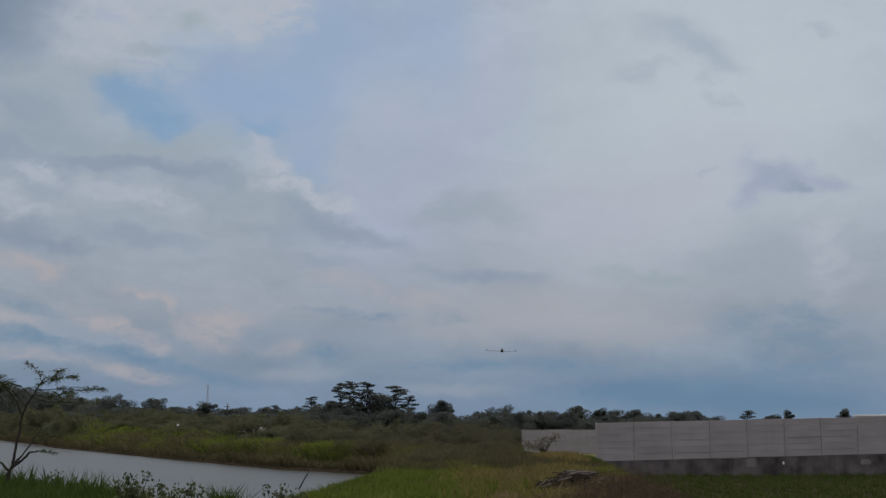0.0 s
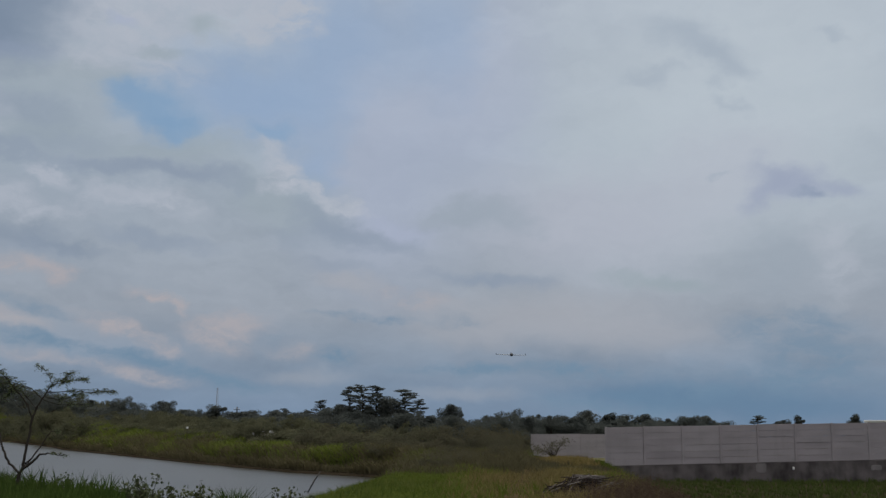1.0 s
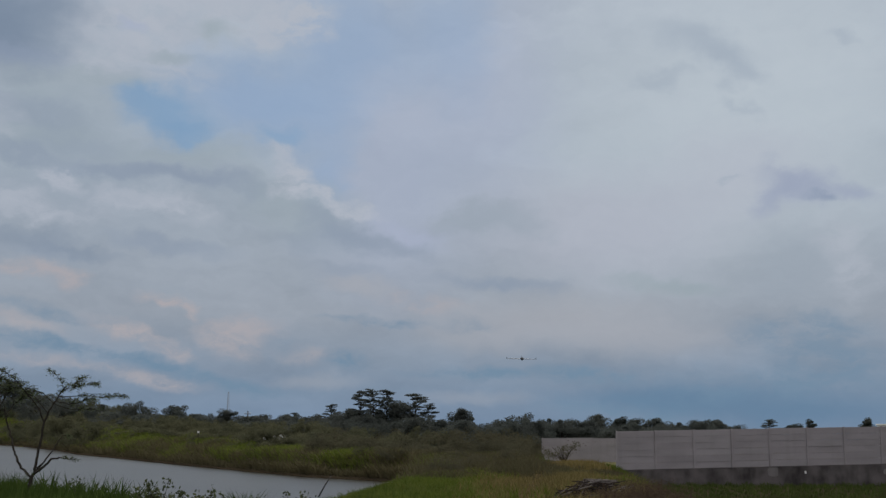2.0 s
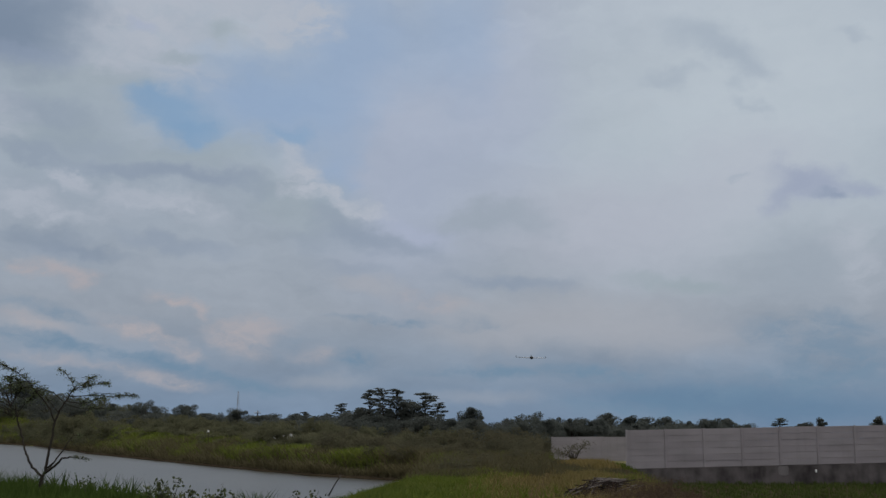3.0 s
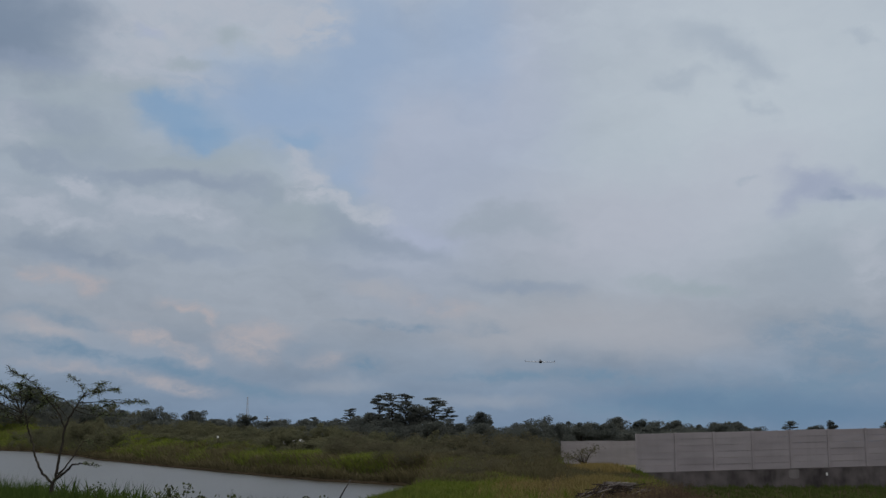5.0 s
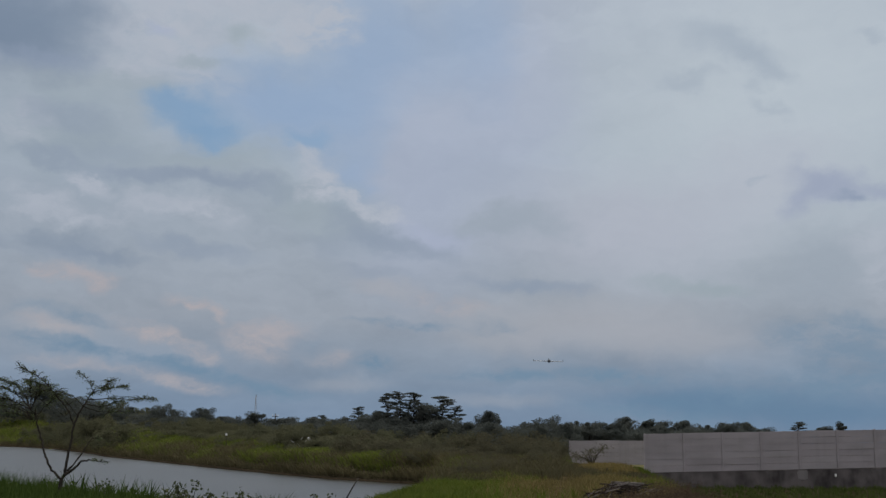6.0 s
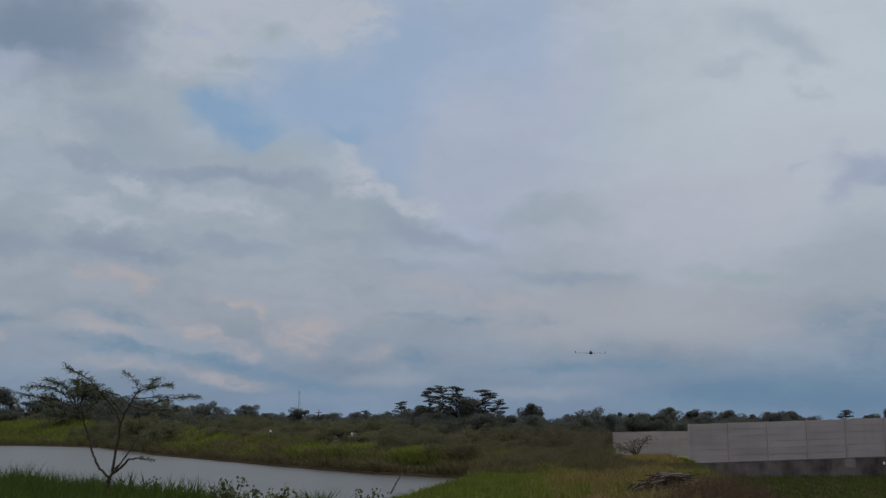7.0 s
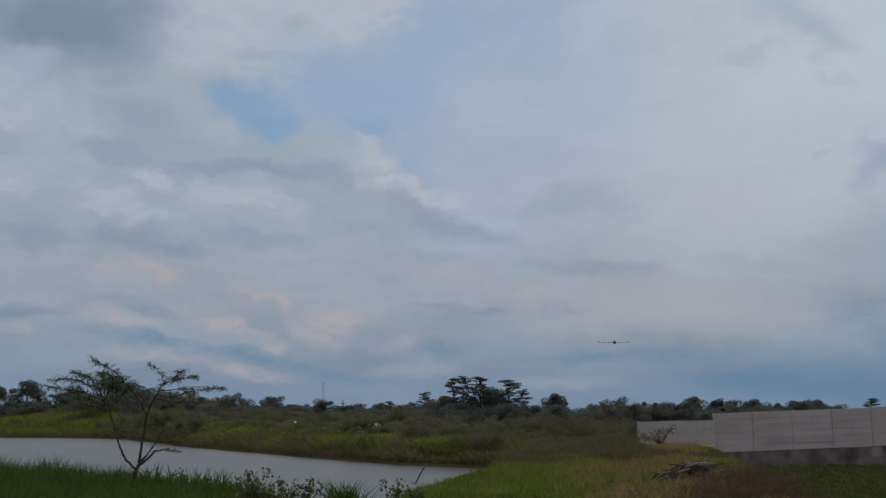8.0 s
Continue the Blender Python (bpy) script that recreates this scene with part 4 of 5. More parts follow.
hh = np.maximum(0.3, (0.75 + 0.006 * d) * rng.uniform(0.4, 1.25, len(px)) * (0.75 + 0.35 * np.sin(px * 0.31) * np.sin(py * 0.23)))
spot = np.column_stack([px, py])
grass_on("far_bank_grass", "tall yellow-green grass on the far bank", spot[lush], hh[lush] * 0.92, 0.045 + 0.0004 * d[lush], 0.8, MAT_REED)
grass_on("far_bank_weeds", "dark brownish weeds between the far bank's grass", spot[~lush], hh[~lush] * 0.9, 0.05 + 0.0004 * d[~lush], 0.8, MAT_BROWN)
p = scatter(34000, -9, 12, 88, 133)
p = p[(p[:, 1] > far_shore(p[:, 0])) & (p[:, 0] < 8.5 + rng.normal(0, 0.6, len(p)))]
grass_on("rough_grass", "rough tall grass among the scrub", p, rng.uniform(0.3, 1.0, len(p)), 0.05, 0.4, MAT_REED)

p = scatter(40000, -4, 7.5, 53, 96)
p = p[(height(p[:, 0], p[:, 1]) > 0.5) & (p[:, 0] < path_x(p[:, 1]) - 1.6 + rng.normal(0, 0.5, len(p)))]
green = clumpy(p, 1.9, 0.55)
grow = 0.35 + 0.55 * smooth(56, 80, p[:, 1])
grass_on("tall_grass", "tall green grass before the scrub", p[green], (grow * rng.uniform(0.5, 1.25, len(p)))[green], 0.04, 0.6, MAT_REED)
grass_on("tall_weeds", "brownish weeds mixed with the tall grass", p[~green], (grow * rng.uniform(0.5, 1.3, len(p)))[~green], 0.04, 0.7, MAT_BROWN)

# short dark growth hanging over the far waterline
px = 0.8 - 420 * rng.uniform(0, 1, 56000) ** 1.75
py = far_shore(px) + (rng.uniform(0, 1, len(px)) ** 1.4 * 6.0 - 1.2) * (1 + 0.004 * np.hypot(px, 0.75 * far_shore(px)))
grass_on("waterside_growth", "dark brownish growth hanging over the far waterline", np.column_stack([px, py]), (0.6 + 0.0042 * np.hypot(px, 0.75 * py)) * rng.uniform(0.3, 1.3, len(px)) * (1 + 0.4 * np.sin(px * 0.7) * np.sin(px * 0.23)), 0.08, 0.9, MAT_BROWN, 0.1, -0.1)

# rice in rows on the low field
p = scatter(42000, 6, 48, 28, 76)
p = p[(p[:, 0] > field_edge(p[:, 1]) + 1.0) & (p[:, 0] < 0.565 * p[:, 1] + 3) & (p[:, 1] < 73.4 + 0.104 * (p[:, 0] - 12))]
p = p[np.sin((p[:, 0] + 0.02 * p[:, 1]) * 5.2 + 0.5 * np.sin(p[:, 1] * 0.2)) > -0.35]
p = np.repeat(p, 4, axis=0) + rng.normal(0, 0.03, (4 * len(p), 2))
furrow = (p[:, 0] + 0.02 * p[:, 1]) * 5.2 + 0.5 * np.sin(p[:, 1] * 0.2)
grass_on("rice_plants", "young green rice covering the low field", p, (0.24 + 0.12 * np.sin(furrow)) * rng.uniform(0.7, 1.2, len(p)), 0.03, 0.4, MAT_RICE)

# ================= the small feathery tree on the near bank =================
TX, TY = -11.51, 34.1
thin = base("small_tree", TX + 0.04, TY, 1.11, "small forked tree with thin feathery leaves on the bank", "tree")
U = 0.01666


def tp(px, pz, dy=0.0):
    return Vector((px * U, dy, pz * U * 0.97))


stems, sprays = [], []
trnd = random.Random(9)
rng = np.random.default_rng(9)


def bough(points, r0, r1, leafy=0.0, reach=0.5, n=0):
    """A bending bough through a few points, with twigs and leaflets from the share leafy on."""
    pts = []
    for a, b in zip(points, points[1:]):
        for i in range(4):
            j = Vector((trnd.gauss(0, 0.007), trnd.gauss(0, 0.02), trnd.gauss(0, 0.007)))
            pts.append(a.lerp(b, i / 4) + j)
    pts.append(points[-1])
    m = len(pts)
    stems.append(tube(pts, [r0 + (r1 - r0) * i / (m - 1) for i in range(m)], 6))
    for _ in range(int(n * 1.1)):
        u = trnd.uniform(leafy, 1.0) * (m - 1)
        i = min(int(u), m - 2)
        p = pts[i].lerp(pts[i + 1], u - i)
        main = (pts[i + 1] - pts[i]).normalized()
        d = (main * 0.7 + Vector((trnd.gauss(0, 0.8), trnd.gauss(0, 0.9), trnd.gauss(0.05, 0.5)))).normalized()
        d.z *= 0.6
        q = p + d * reach * trnd.uniform(0.6, 1.45) * (1.15 - 0.4 * u / (m - 1))
        mid = p.lerp(q, 0.5) + Vector((0, 0, 0.04))
        stems.append(tube([p, mid, q], [0.01, 0.008, 0.005], 4))
        k = trnd.randint(9, 20)
        f = rng.uniform(0.2, 1.05, (k, 1))
        c = np.array(p) * (1 - f) + np.array(q) * f + rng.normal(0, 1, (k, 3)) * np.array([0.04, 0.05, 0.03])
        sprays.append(c)


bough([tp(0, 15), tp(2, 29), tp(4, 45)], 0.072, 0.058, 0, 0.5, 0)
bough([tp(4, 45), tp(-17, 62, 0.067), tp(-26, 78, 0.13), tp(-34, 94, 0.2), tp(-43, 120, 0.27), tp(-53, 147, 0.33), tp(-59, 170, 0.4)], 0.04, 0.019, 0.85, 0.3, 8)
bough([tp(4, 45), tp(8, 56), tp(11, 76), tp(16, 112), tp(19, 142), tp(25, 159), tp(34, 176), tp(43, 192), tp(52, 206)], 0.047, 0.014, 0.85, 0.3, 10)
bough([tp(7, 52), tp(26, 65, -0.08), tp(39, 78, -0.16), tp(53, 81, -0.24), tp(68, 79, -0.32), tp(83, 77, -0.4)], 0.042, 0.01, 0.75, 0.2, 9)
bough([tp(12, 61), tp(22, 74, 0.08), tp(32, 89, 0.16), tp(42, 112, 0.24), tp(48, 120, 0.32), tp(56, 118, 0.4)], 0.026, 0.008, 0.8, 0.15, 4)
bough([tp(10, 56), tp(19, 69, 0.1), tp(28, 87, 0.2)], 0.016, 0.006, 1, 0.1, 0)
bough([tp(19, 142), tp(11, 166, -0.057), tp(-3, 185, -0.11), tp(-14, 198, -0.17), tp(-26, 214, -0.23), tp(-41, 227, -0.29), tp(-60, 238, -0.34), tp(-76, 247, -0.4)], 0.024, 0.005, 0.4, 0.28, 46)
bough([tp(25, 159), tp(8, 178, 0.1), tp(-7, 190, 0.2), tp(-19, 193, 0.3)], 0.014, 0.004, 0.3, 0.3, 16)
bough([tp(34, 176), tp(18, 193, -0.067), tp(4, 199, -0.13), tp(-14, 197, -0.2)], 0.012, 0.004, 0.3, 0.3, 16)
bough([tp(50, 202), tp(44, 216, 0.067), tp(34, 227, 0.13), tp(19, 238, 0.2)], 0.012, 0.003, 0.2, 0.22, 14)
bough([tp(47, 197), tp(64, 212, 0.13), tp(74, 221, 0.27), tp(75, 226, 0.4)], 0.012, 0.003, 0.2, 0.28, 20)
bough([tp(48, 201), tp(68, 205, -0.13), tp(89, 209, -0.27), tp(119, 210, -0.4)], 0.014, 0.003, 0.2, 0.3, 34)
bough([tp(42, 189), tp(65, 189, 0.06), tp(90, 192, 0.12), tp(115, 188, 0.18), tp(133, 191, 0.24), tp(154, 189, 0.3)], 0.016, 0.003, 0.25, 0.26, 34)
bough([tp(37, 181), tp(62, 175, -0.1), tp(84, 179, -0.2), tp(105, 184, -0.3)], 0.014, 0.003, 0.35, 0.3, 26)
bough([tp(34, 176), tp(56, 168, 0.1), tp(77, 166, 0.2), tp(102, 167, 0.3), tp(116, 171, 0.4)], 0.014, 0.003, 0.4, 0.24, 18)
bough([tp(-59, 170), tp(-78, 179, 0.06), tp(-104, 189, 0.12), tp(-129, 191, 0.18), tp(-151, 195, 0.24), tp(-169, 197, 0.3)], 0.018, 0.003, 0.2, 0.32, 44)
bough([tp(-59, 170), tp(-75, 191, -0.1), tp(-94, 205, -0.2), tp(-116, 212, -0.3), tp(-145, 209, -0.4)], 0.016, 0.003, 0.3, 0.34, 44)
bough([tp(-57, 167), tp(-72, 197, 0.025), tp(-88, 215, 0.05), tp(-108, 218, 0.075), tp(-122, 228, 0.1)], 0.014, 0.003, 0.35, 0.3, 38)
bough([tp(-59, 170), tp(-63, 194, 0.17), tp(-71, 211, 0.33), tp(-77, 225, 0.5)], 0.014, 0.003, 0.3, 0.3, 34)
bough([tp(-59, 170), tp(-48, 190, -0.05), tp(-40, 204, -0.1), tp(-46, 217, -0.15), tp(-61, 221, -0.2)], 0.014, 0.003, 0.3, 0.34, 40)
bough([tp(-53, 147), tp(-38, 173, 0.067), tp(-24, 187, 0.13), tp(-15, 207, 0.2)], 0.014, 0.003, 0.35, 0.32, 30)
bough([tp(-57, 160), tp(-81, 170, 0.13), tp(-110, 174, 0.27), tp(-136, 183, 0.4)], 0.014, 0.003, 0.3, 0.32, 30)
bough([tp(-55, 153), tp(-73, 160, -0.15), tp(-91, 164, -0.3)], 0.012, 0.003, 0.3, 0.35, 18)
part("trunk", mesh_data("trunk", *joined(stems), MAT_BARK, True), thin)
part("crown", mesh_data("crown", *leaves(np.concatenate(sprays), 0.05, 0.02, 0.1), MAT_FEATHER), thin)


# ================= sprigs, sticks and dead weeds in the foreground =================


def sprig(x, y, h, seed, lean=0.0):
    """A broad-leaved weed: a few upright stems, each with ovate leaves."""
    global rng
    rng = np.random.default_rng(seed)
    r = random.Random(seed)
    z = float(height(x, y))
    t = base("weed_plant", x, y, z, "upright weed with small ovate leaves on the bank", "plant", group="weeds on the bank")
    wood, cs = [], []
    for j in range(5):
        a = r.uniform(0, 6.28)
        q = Vector((h * 0.28 * math.cos(a) + lean * h, h * 0.28 * math.sin(a), h * r.uniform(0.65, 1.0)))
        wood.append(tube([(0, 0, -0.05), tuple(q * 0.5 + Vector((0, 0, 0.05))), tuple(q)], [0.012, 0.008, 0.004], 5))
        f = rng.uniform(0.3, 1.05, (34, 1))
        cs.append(np.array(q) * f + rng.normal(0, 0.06, (34, 3)))
    part("stem", mesh_data("stem", *joined(wood), MAT_BARK), t)
    part("leaves", mesh_data("leaves", *leaves(np.concatenate(cs), 0.1, 0.06, 0.3), MAT_SPRIG), t)


sprig(-5.42, 24.0, 0.9, 41)
sprig(-5.75, 24.2, 0.72, 43)
sprig(-4.45, 24.0, 0.85, 42, 0.15)
sprig(-4.8, 24.2, 0.68, 46, -0.1)
sprig(-5.1, 23.9, 0.6, 47)
sprig(-2.69, 24.0, 0.82, 44)
sprig(-2.4, 24.3, 0.62, 45, 0.2)

sprig(-2.95, 43.4, 0.65, 48)
sprig(-2.6, 44.2, 0.5, 49, 0.2)
sprig(-3.3, 41.2, 0.55, 51, -0.2)
brink = random.Random(12)
for i in range(16):
    x = -12.6 + 0.42 * i + brink.uniform(-0.2, 0.2)
    sprig(x, float(near_shore(x)) - brink.uniform(1.6, 3.2), brink.uniform(0.5, 0.85), 200 + i, brink.uniform(-0.2, 0.2))

# a tuft of long-bladed grass by the water
rng = np.random.default_rng(8)
p = rng.normal(0, 0.2, (260, 2)) + np.array([-3.68, 24.0])
grass_on("grass_tuft", "tuft of long stiff grass on the bank", p, rng.uniform(0.4, 0.78, 260), 0.03, 0.7, MAT_GRASS)

# a leaning stake in the shallows
stake = new("leaning_stake", mesh_data("leaning_stake", *tube([(-6.45, 66.0, -0.9), (-5.75, 66.0, 0.4), (-5.4, 66.0, 0.95)], [0.045, 0.04, 0.028], 7), MAT_POLE, True))
tagged(stake, "thin grey wooden stake leaning out of the water", "stake")

# the heap of cut sticks
heap = base("stick_heap", 5.2, 35.4, float(height(5.2, 35.4)) - 0.1, "heap of dry cut branches, pale on top and dark inside", "wood pile")
hr = random.Random(17)


def stick(c, d, length, r, mat):
    side = Vector((-d.y, d.x, 0.3)) * hr.uniform(-0.05, 0.05)
    v, f = tube([c - d * length / 2, c - d * length * 0.15 + side, c + d * length * 0.2 + side * 0.6, c + d * length / 2], [r, r * 0.95, r * 0.8, r * 0.5], 6)
    part("stick", mesh_data("stick", v, f, mat, True), heap)


for i in range(170):
    lvl = hr.random() ** 0.8
    long = lvl > 0.93
    c = Vector((hr.gauss(0.05, 0.4) * (1.1 - 0.75 * lvl), hr.gauss(0, 0.5) * (1 - 0.4 * lvl), 0.03 + 0.61 * lvl))
    a, e = hr.gauss(0.05, 0.5 if long else 0.9), hr.gauss(0, 0.05) if long else hr.gauss(0.05, 0.3 * (1 - 0.7 * lvl))
    d = Vector((math.cos(a) * math.cos(e), math.sin(a) * math.cos(e), math.sin(e)))
    stick(c, d, hr.uniform(0.6, 1.05) if long else hr.uniform(0.4, 1.0), hr.uniform(0.008, 0.018), MAT_STICK if (long or hr.random() < 0.12) else MAT_TWIG)
# the near end slumps towards the track
for i in range(60):
    u = hr.random()
    c = Vector((-0.45 - 1.0 * u + hr.gauss(0, 0.2), -0.3 - 0.8 * u + hr.gauss(0, 0.25), 0.5 * (1 - u) + hr.uniform(0.05, 0.18)))
    a, e = hr.gauss(0.6, 0.5), hr.gauss(0.3, 0.15)
    d = Vector((math.cos(a) * math.cos(e), math.sin(a) * math.cos(e), math.sin(e)))
    stick(c, d, hr.uniform(0.4, 1.0), hr.uniform(0.009, 0.02), MAT_STICK if i % 6 == 0 else MAT_TWIG)

# dead brown weeds in front of the heap
for i, (x, y, h, w) in enumerate(((4.9, 29.3, 0.75, 1.8), (5.9, 30.3, 0.85, 1.9), (4.0, 28.2, 0.3, 1.6), (6.9, 33.3, 0.7, 1.8), (6.6, 36.2, 0.75, 1.6), (7.6, 36.7, 0.6, 1.6), (5.6, 32.7, 0.5, 1.6), (4.5, 25.8, 0.6, 1.7), (5.6, 26.9, 0.7, 1.9), (6.8, 28.2, 0.7, 2.0), (3.6, 25.0, 0.4, 1.4), (3.4, 29.0, 0.25, 1.5), (4.1, 30.6, 0.3, 1.7), (4.9, 31.8, 0.55, 1.8), (4.4, 27.4, 0.5, 1.8))):
    rng = np.random.default_rng(50 + i)
    r = random.Random(50 + i)
    t = base("dead_weeds", x, y, float(height(x, y)), "clump of dead reddish-brown weeds beside the stick heap", "weeds", group="dead weeds")
    wood, cs = [], []
    for j in range(90):
        a, q = r.uniform(0, 6.28), w * 0.5 * math.sqrt(r.random())
        top = h * r.uniform(0.5, 1.0)
        f0 = Vector((q * math.cos(a), q * math.sin(a), -0.1))
        f1 = f0 + Vector((r.gauss(0, 0.16), r.gauss(0, 0.16), top))
        wood.append(tube([f0, f0.lerp(f1, 0.5) + Vector((r.gauss(0, 0.04), 0, 0)), f1], [0.01, 0.007, 0.003], 4))
        k = rng.uniform(0.15, 1.05, (40, 1))
        cs.append(np.array(f0) * (1 - k) + np.array(f1) * k + rng.normal(0, 0.06, (40, 3)))
    part("stalks", mesh_data("stalks", *joined(wood), MAT_DEAD), t)
    part("withered_leaves", mesh_data("withered_leaves", *leaves(np.concatenate(cs), 0.065, 0.018, 0.4), MAT_DEAD), t)

# ================= far things =================
# lattice mast
mast = base("radio_mast", -93.3, 545.0, float(height(-93.3, 545.0)), "tall thin steel lattice mast beyond the trees", "mast")
H = 18.5
for k in range(3):
    a = 2.094 * k
    part("mast_leg", mesh_data("mast_leg", *tube([(1.15 * math.cos(a), 1.15 * math.sin(a), -0.5), (0.24 * math.cos(a), 0.24 * math.sin(a), H)], [0.075, 0.05], 5), MAT_HAZED_STEEL), mast)
    braces = []
    for i in range(15):
        z0, z1 = H * i / 15, H * (i + 1) / 15
        r0, r1 = 1.15 - 0.91 * i / 15, 1.15 - 0.91 * (i + 1) / 15
        b2 = a + 2.094
        braces.append(tube([(r0 * math.cos(a), r0 * math.sin(a), z0), (r1 * math.cos(b2), r1 * math.sin(b2), z1)], [0.045, 0.045], 4))
    part("bracing", mesh_data("bracing", *joined(braces), MAT_HAZED_STEEL), mast)

# power pole
pole = base("utility_pole", -40.2, 261.0, float(height(-40.2, 261.0)) - 1.3, "grey power pole with a crossarm among far trees", "pole")
part("shaft", mesh_data("shaft", *tube([(0, 0, 0.4), (0, 0, 4), (0, 0, 7.5)], [0.2, 0.17, 0.13], 8), MAT_POLE, True), pole)
arm = part("crossarm", mesh_data("crossarm", *box(0, -0.16, 6.9, 1.4, 0.1, 0.12, 0.02), MAT_POLE), pole)
for dx in (-0.58, 0.0, 0.58):
    part("insulator", mesh_data("insulator", *tube([(dx, -0.16, 6.97), (dx, -0.16, 7.1), (dx, -0.16, 7.25)], [0.05, 0.08, 0.04], 8), MAT_HOUSE, True), arm)

# pale building behind the wall, and a hut in the far thicket


def building(name, label, x, y, z, turn, sx, sy, h, rise):
    t = base(name, x, y, z, label, "building", turn=turn)
    part("wall", mesh_data("wall", *box(0, 0, h / 2 - 0.3, sx, sy, h + 0.6, 0.02), MAT_HOUSE), t)
    ox, oy = sx / 2 + 0.35, sy / 2 + 0.35
    v = [(-ox, -oy, h - 0.05), (ox, -oy, h - 0.05), (ox, 0, h + rise), (-ox, 0, h + rise), (-ox, oy, h - 0.05), (ox, oy, h - 0.05)]
    v += [(a, b, c + 0.1) for a, b, c in v]
    f = [(0, 1, 2, 3), (3, 2, 5, 4), (7, 6, 9, 8), (8, 9, 10, 11), (0, 6, 7, 1), (4, 5, 11, 10), (0, 3, 9, 6), (3, 4, 10, 9), (1, 7, 8, 2), (2, 8, 11, 5)]
    part("roof", mesh_data("roof", v, f, MAT_ROOF), t)
    return t


shed = base("flat_roofed_building", 48.1, 113.6, 0.15, "pale cream flat-roofed building showing over the concrete wall", "building", turn=-34.7)
part("wall", mesh_data("wall", *box(0.9, 0, 2.1, 9.0, 5.0, 4.6, 0.03), MAT_HOUSE), shed)
part("roof", mesh_data("roof", *box(0.9, 0, 4.5, 9.1, 5.1, 0.16, 0.03), MAT_HOUSE), shed)
part("gutter", mesh_data("gutter", *box(2.6, -2.6, 3.75, 5.4, 0.12, 0.14, 0.03), MAT_ROOF), shed, "dark gutter line")
building("field_hut", "small whitewashed hut half hidden in the thicket", -18.2, 139.7, 0.72, 8, 2.0, 2.0, 2.1, 0.5)
board = base("marker_board", -30.3, 155.0, float(height(-30.3, 155.0)) + 0.25, "small white board on a post on the far bank", "sign")
part("post", mesh_data("post", *tube([(0, 0, -0.6), (0, 0, 1.2), (0, 0, 2.4)], [0.04, 0.04, 0.035], 8), MAT_BARK, True), board)
part("board", mesh_data("board", *box(0, -0.06, 2.27, 0.26, 0.03, 0.26, 0.008), MAT_HOUSE), board, "white painted board")

# a broken shrub at the far wall, and a hump of straw
rng = np.random.default_rng(61)
snag = base("leaning_shrub", 11.9, 109.8, float(height(11.9, 109.8)), "half-bare shrub leaning against the far wall", "bush")
sr = random.Random(61)
wood, cs = [], []
for j in range(11):
    q = Vector((sr.uniform(-1.3, 2.0), sr.uniform(-0.5, 0.5), sr.uniform(0.6, 1.7)))
    wood.append(limb((0.9, 0, -0.1), q, 0.05, 0.012, 0.25))
    if j > 3:
        cs.append(rng.normal(0, 0.28, (70, 3)) * np.array([1.2, 1, 0.6]) + np.array(q))
part("stem", mesh_data("stem", *joined(wood), MAT_BARK), snag)
part("foliage", mesh_data("foliage", *leaves(np.concatenate(cs), 0.2, 0.09), MAT_SCRUB), snag)
p = rng.normal(0, 1, (5000, 2)) * np.array([0.8, 2.0]) + np.array([9.7, 74.5])
grass_on("straw_hump", "hump of tan dry straw by the wall's end", p, rng.uniform(0.25, 0.6, 5000), 0.035, 0.6, MAT_DRY)
p = np.column_stack([rng.uniform(11.2, 13.6, 9000), rng.uniform(69.2, 73.4, 9000)])
p = p[rng.random(9000) > (p[:, 0] - 11.2) / 1.5]
grass_on("wall_weeds", "weeds growing over the plinth at the wall's corner", p, rng.uniform(0.2, 0.6, len(p)), 0.03, 0.5, MAT_TUFT, 0.1)
p = np.column_stack([rng.uniform(9.5, 16.0, 9000), rng.uniform(50.5, 73, 9000)])
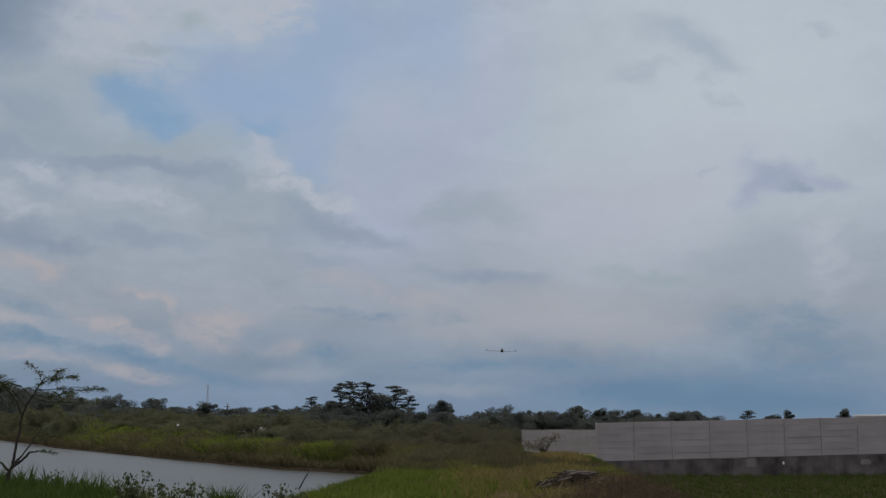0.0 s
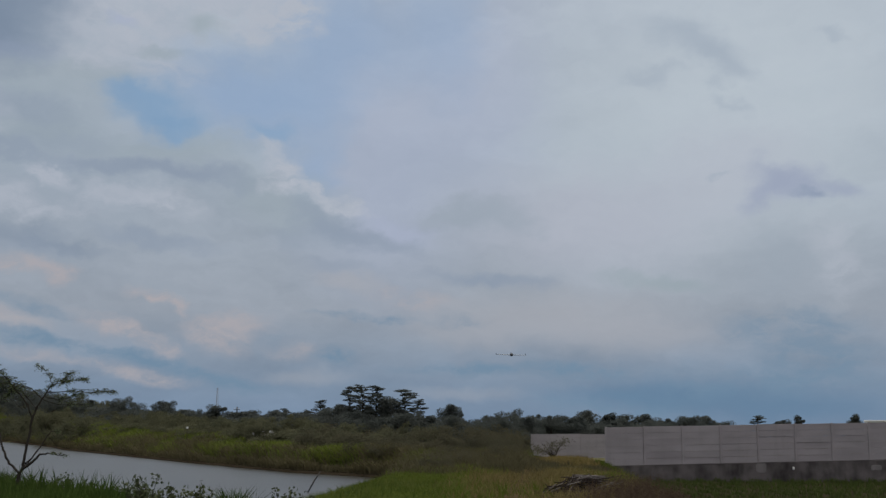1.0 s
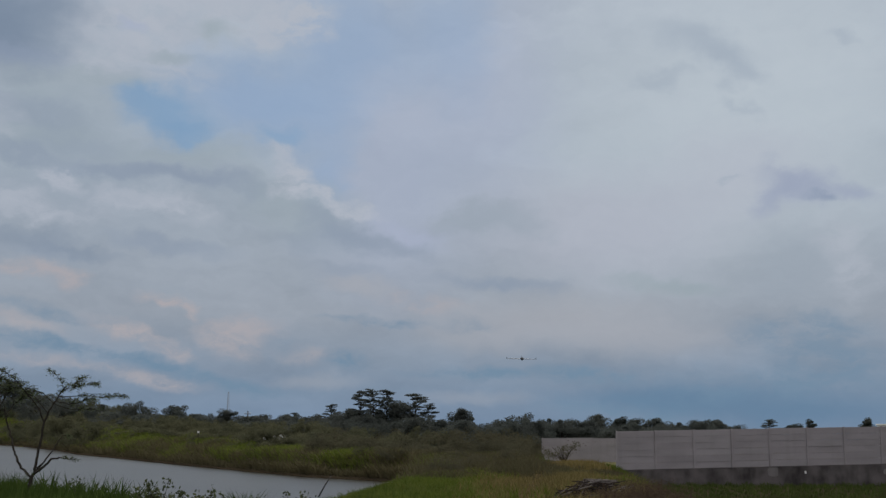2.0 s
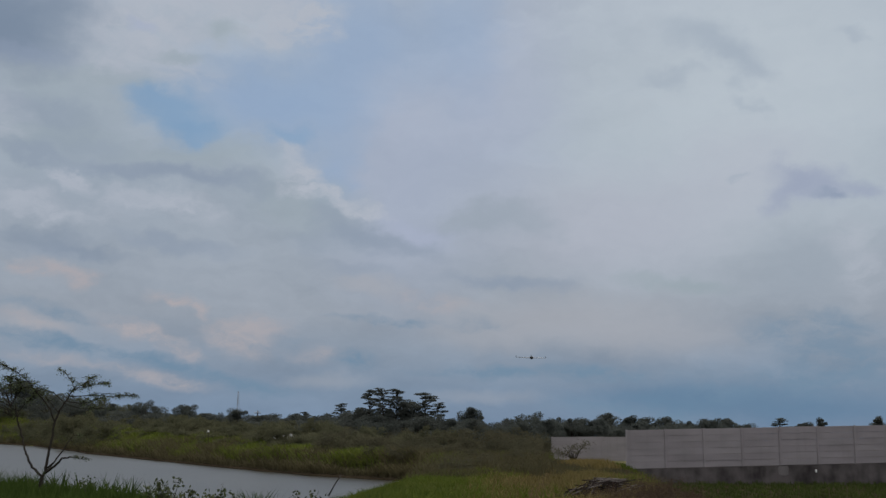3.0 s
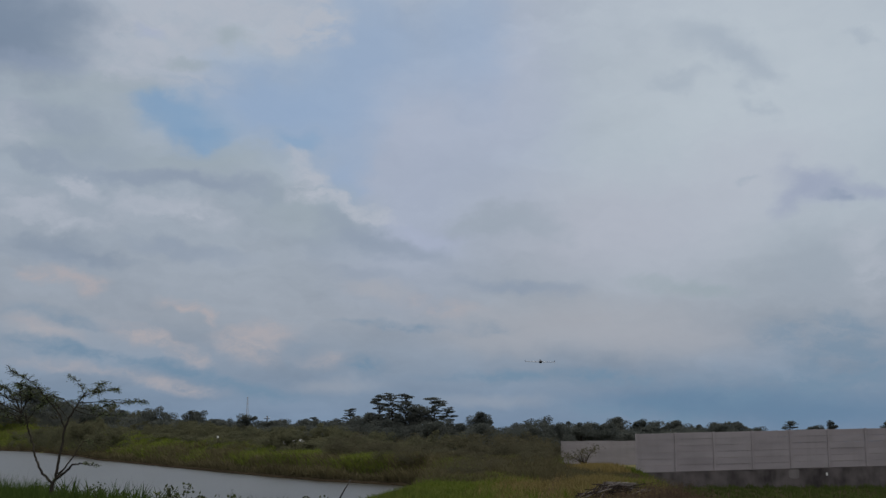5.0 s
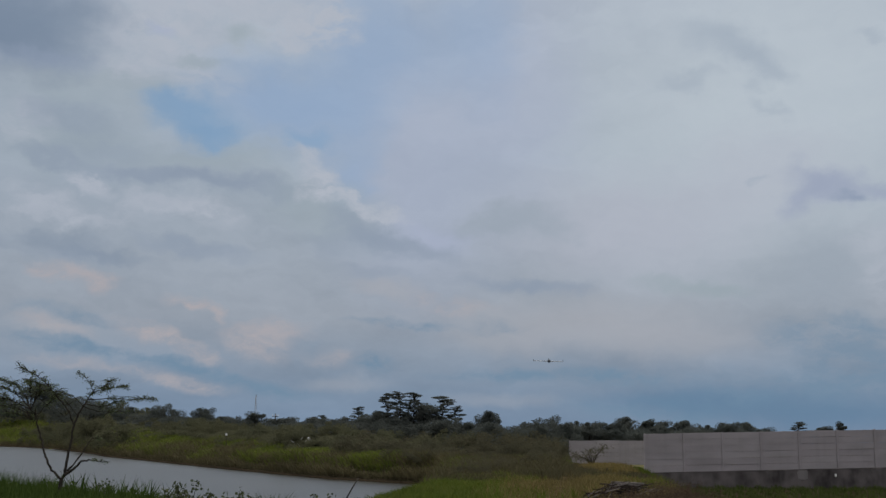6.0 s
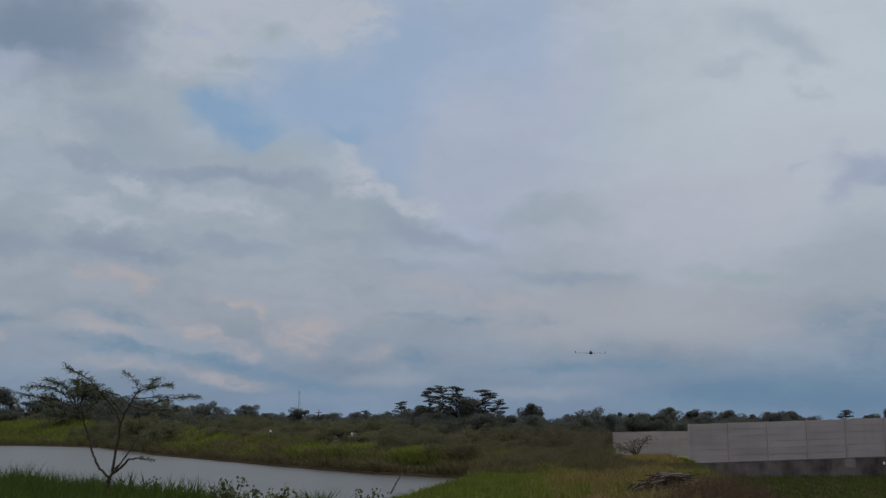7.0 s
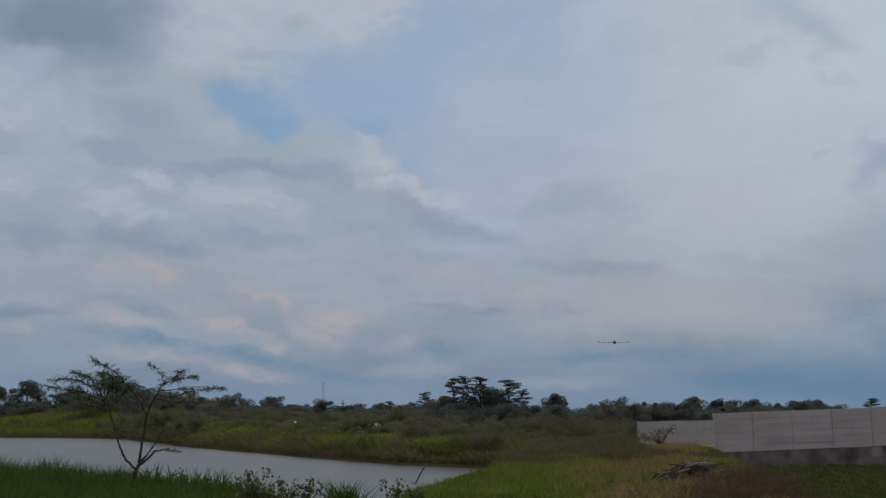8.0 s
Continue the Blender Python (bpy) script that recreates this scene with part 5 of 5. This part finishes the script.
p = p[np.abs(p[:, 0] - field_edge(p[:, 1]) - 0.6) < 1.3]
grass_on("edge_weeds", "brownish weeds along the edge of the field", p, rng.uniform(0.2, 0.6, len(p)) * (1 - 0.5 * smooth(58, 68, p[:, 1])), 0.03, 0.5, MAT_DEAD)

# ================= the model aeroplane =================
# a slender flying wing with upturned tips, coming head-on
plane = base("model_aeroplane", 5.87, 73.0, 8.03, "grey radio-controlled flying wing with upturned tips in flight", "model aeroplane")
plane.rotation_euler = (radians(2), radians(1.2), radians(4))


def wing(side):
    verts, n, secs = [], 10, 7
    for i in range(secs):
        u = i / (secs - 1)
        chord, sweep, xx = 0.3 - 0.16 * u ** 0.7, 0.3 * u, side * (0.05 + 0.88 * u)
        for k in range(n):
            a = 2 * math.pi * k / n
            verts.append((xx, -0.17 + sweep + chord * (0.5 + 0.5 * math.cos(a)), 0.02 * u + chord * 0.085 * math.sin(a)))
    faces = [(i * n + k, i * n + (k + 1) % n, (i + 1) * n + (k + 1) % n, (i + 1) * n + k) for i in range(secs - 1) for k in range(n)]
    return verts, faces + [tuple(range(n)), tuple((secs - 1) * n + k for k in range(n))]


for side in (-1, 1):
    blade = part("wing", mesh_data("wing", *wing(side), MAT_FOAM, True), plane, "slim grey foam wing")
    part("winglet", mesh_data("winglet", *box(side * 0.935, 0.2, 0.06, 0.014, 0.13, 0.13, 0.005), MAT_BLACK), blade, "dark upright wing tip")
v, fcs = tube([(0, -0.36, 0.0), (0, -0.3, 0.0), (0, -0.12, 0.01), (0, 0.12, 0.015), (0, 0.22, 0.02)], [0.02, 0.075, 0.105, 0.08, 0.03], 12)
part("fuselage", mesh_data("fuselage", v, fcs, MAT_BLACK, True), plane, "dark rounded body")
part("fin", mesh_data("fin", *box(0, 0.1, 0.12, 0.014, 0.14, 0.12, 0.004), MAT_BLACK), plane)
part("propeller", mesh_data("propeller", *joined([box(0, 0.25, 0.02, 0.22, 0.006, 0.02, 0.002), box(0, 0.24, 0.02, 0.03, 0.03, 0.03, 0.004)]), MAT_BLACK), plane)
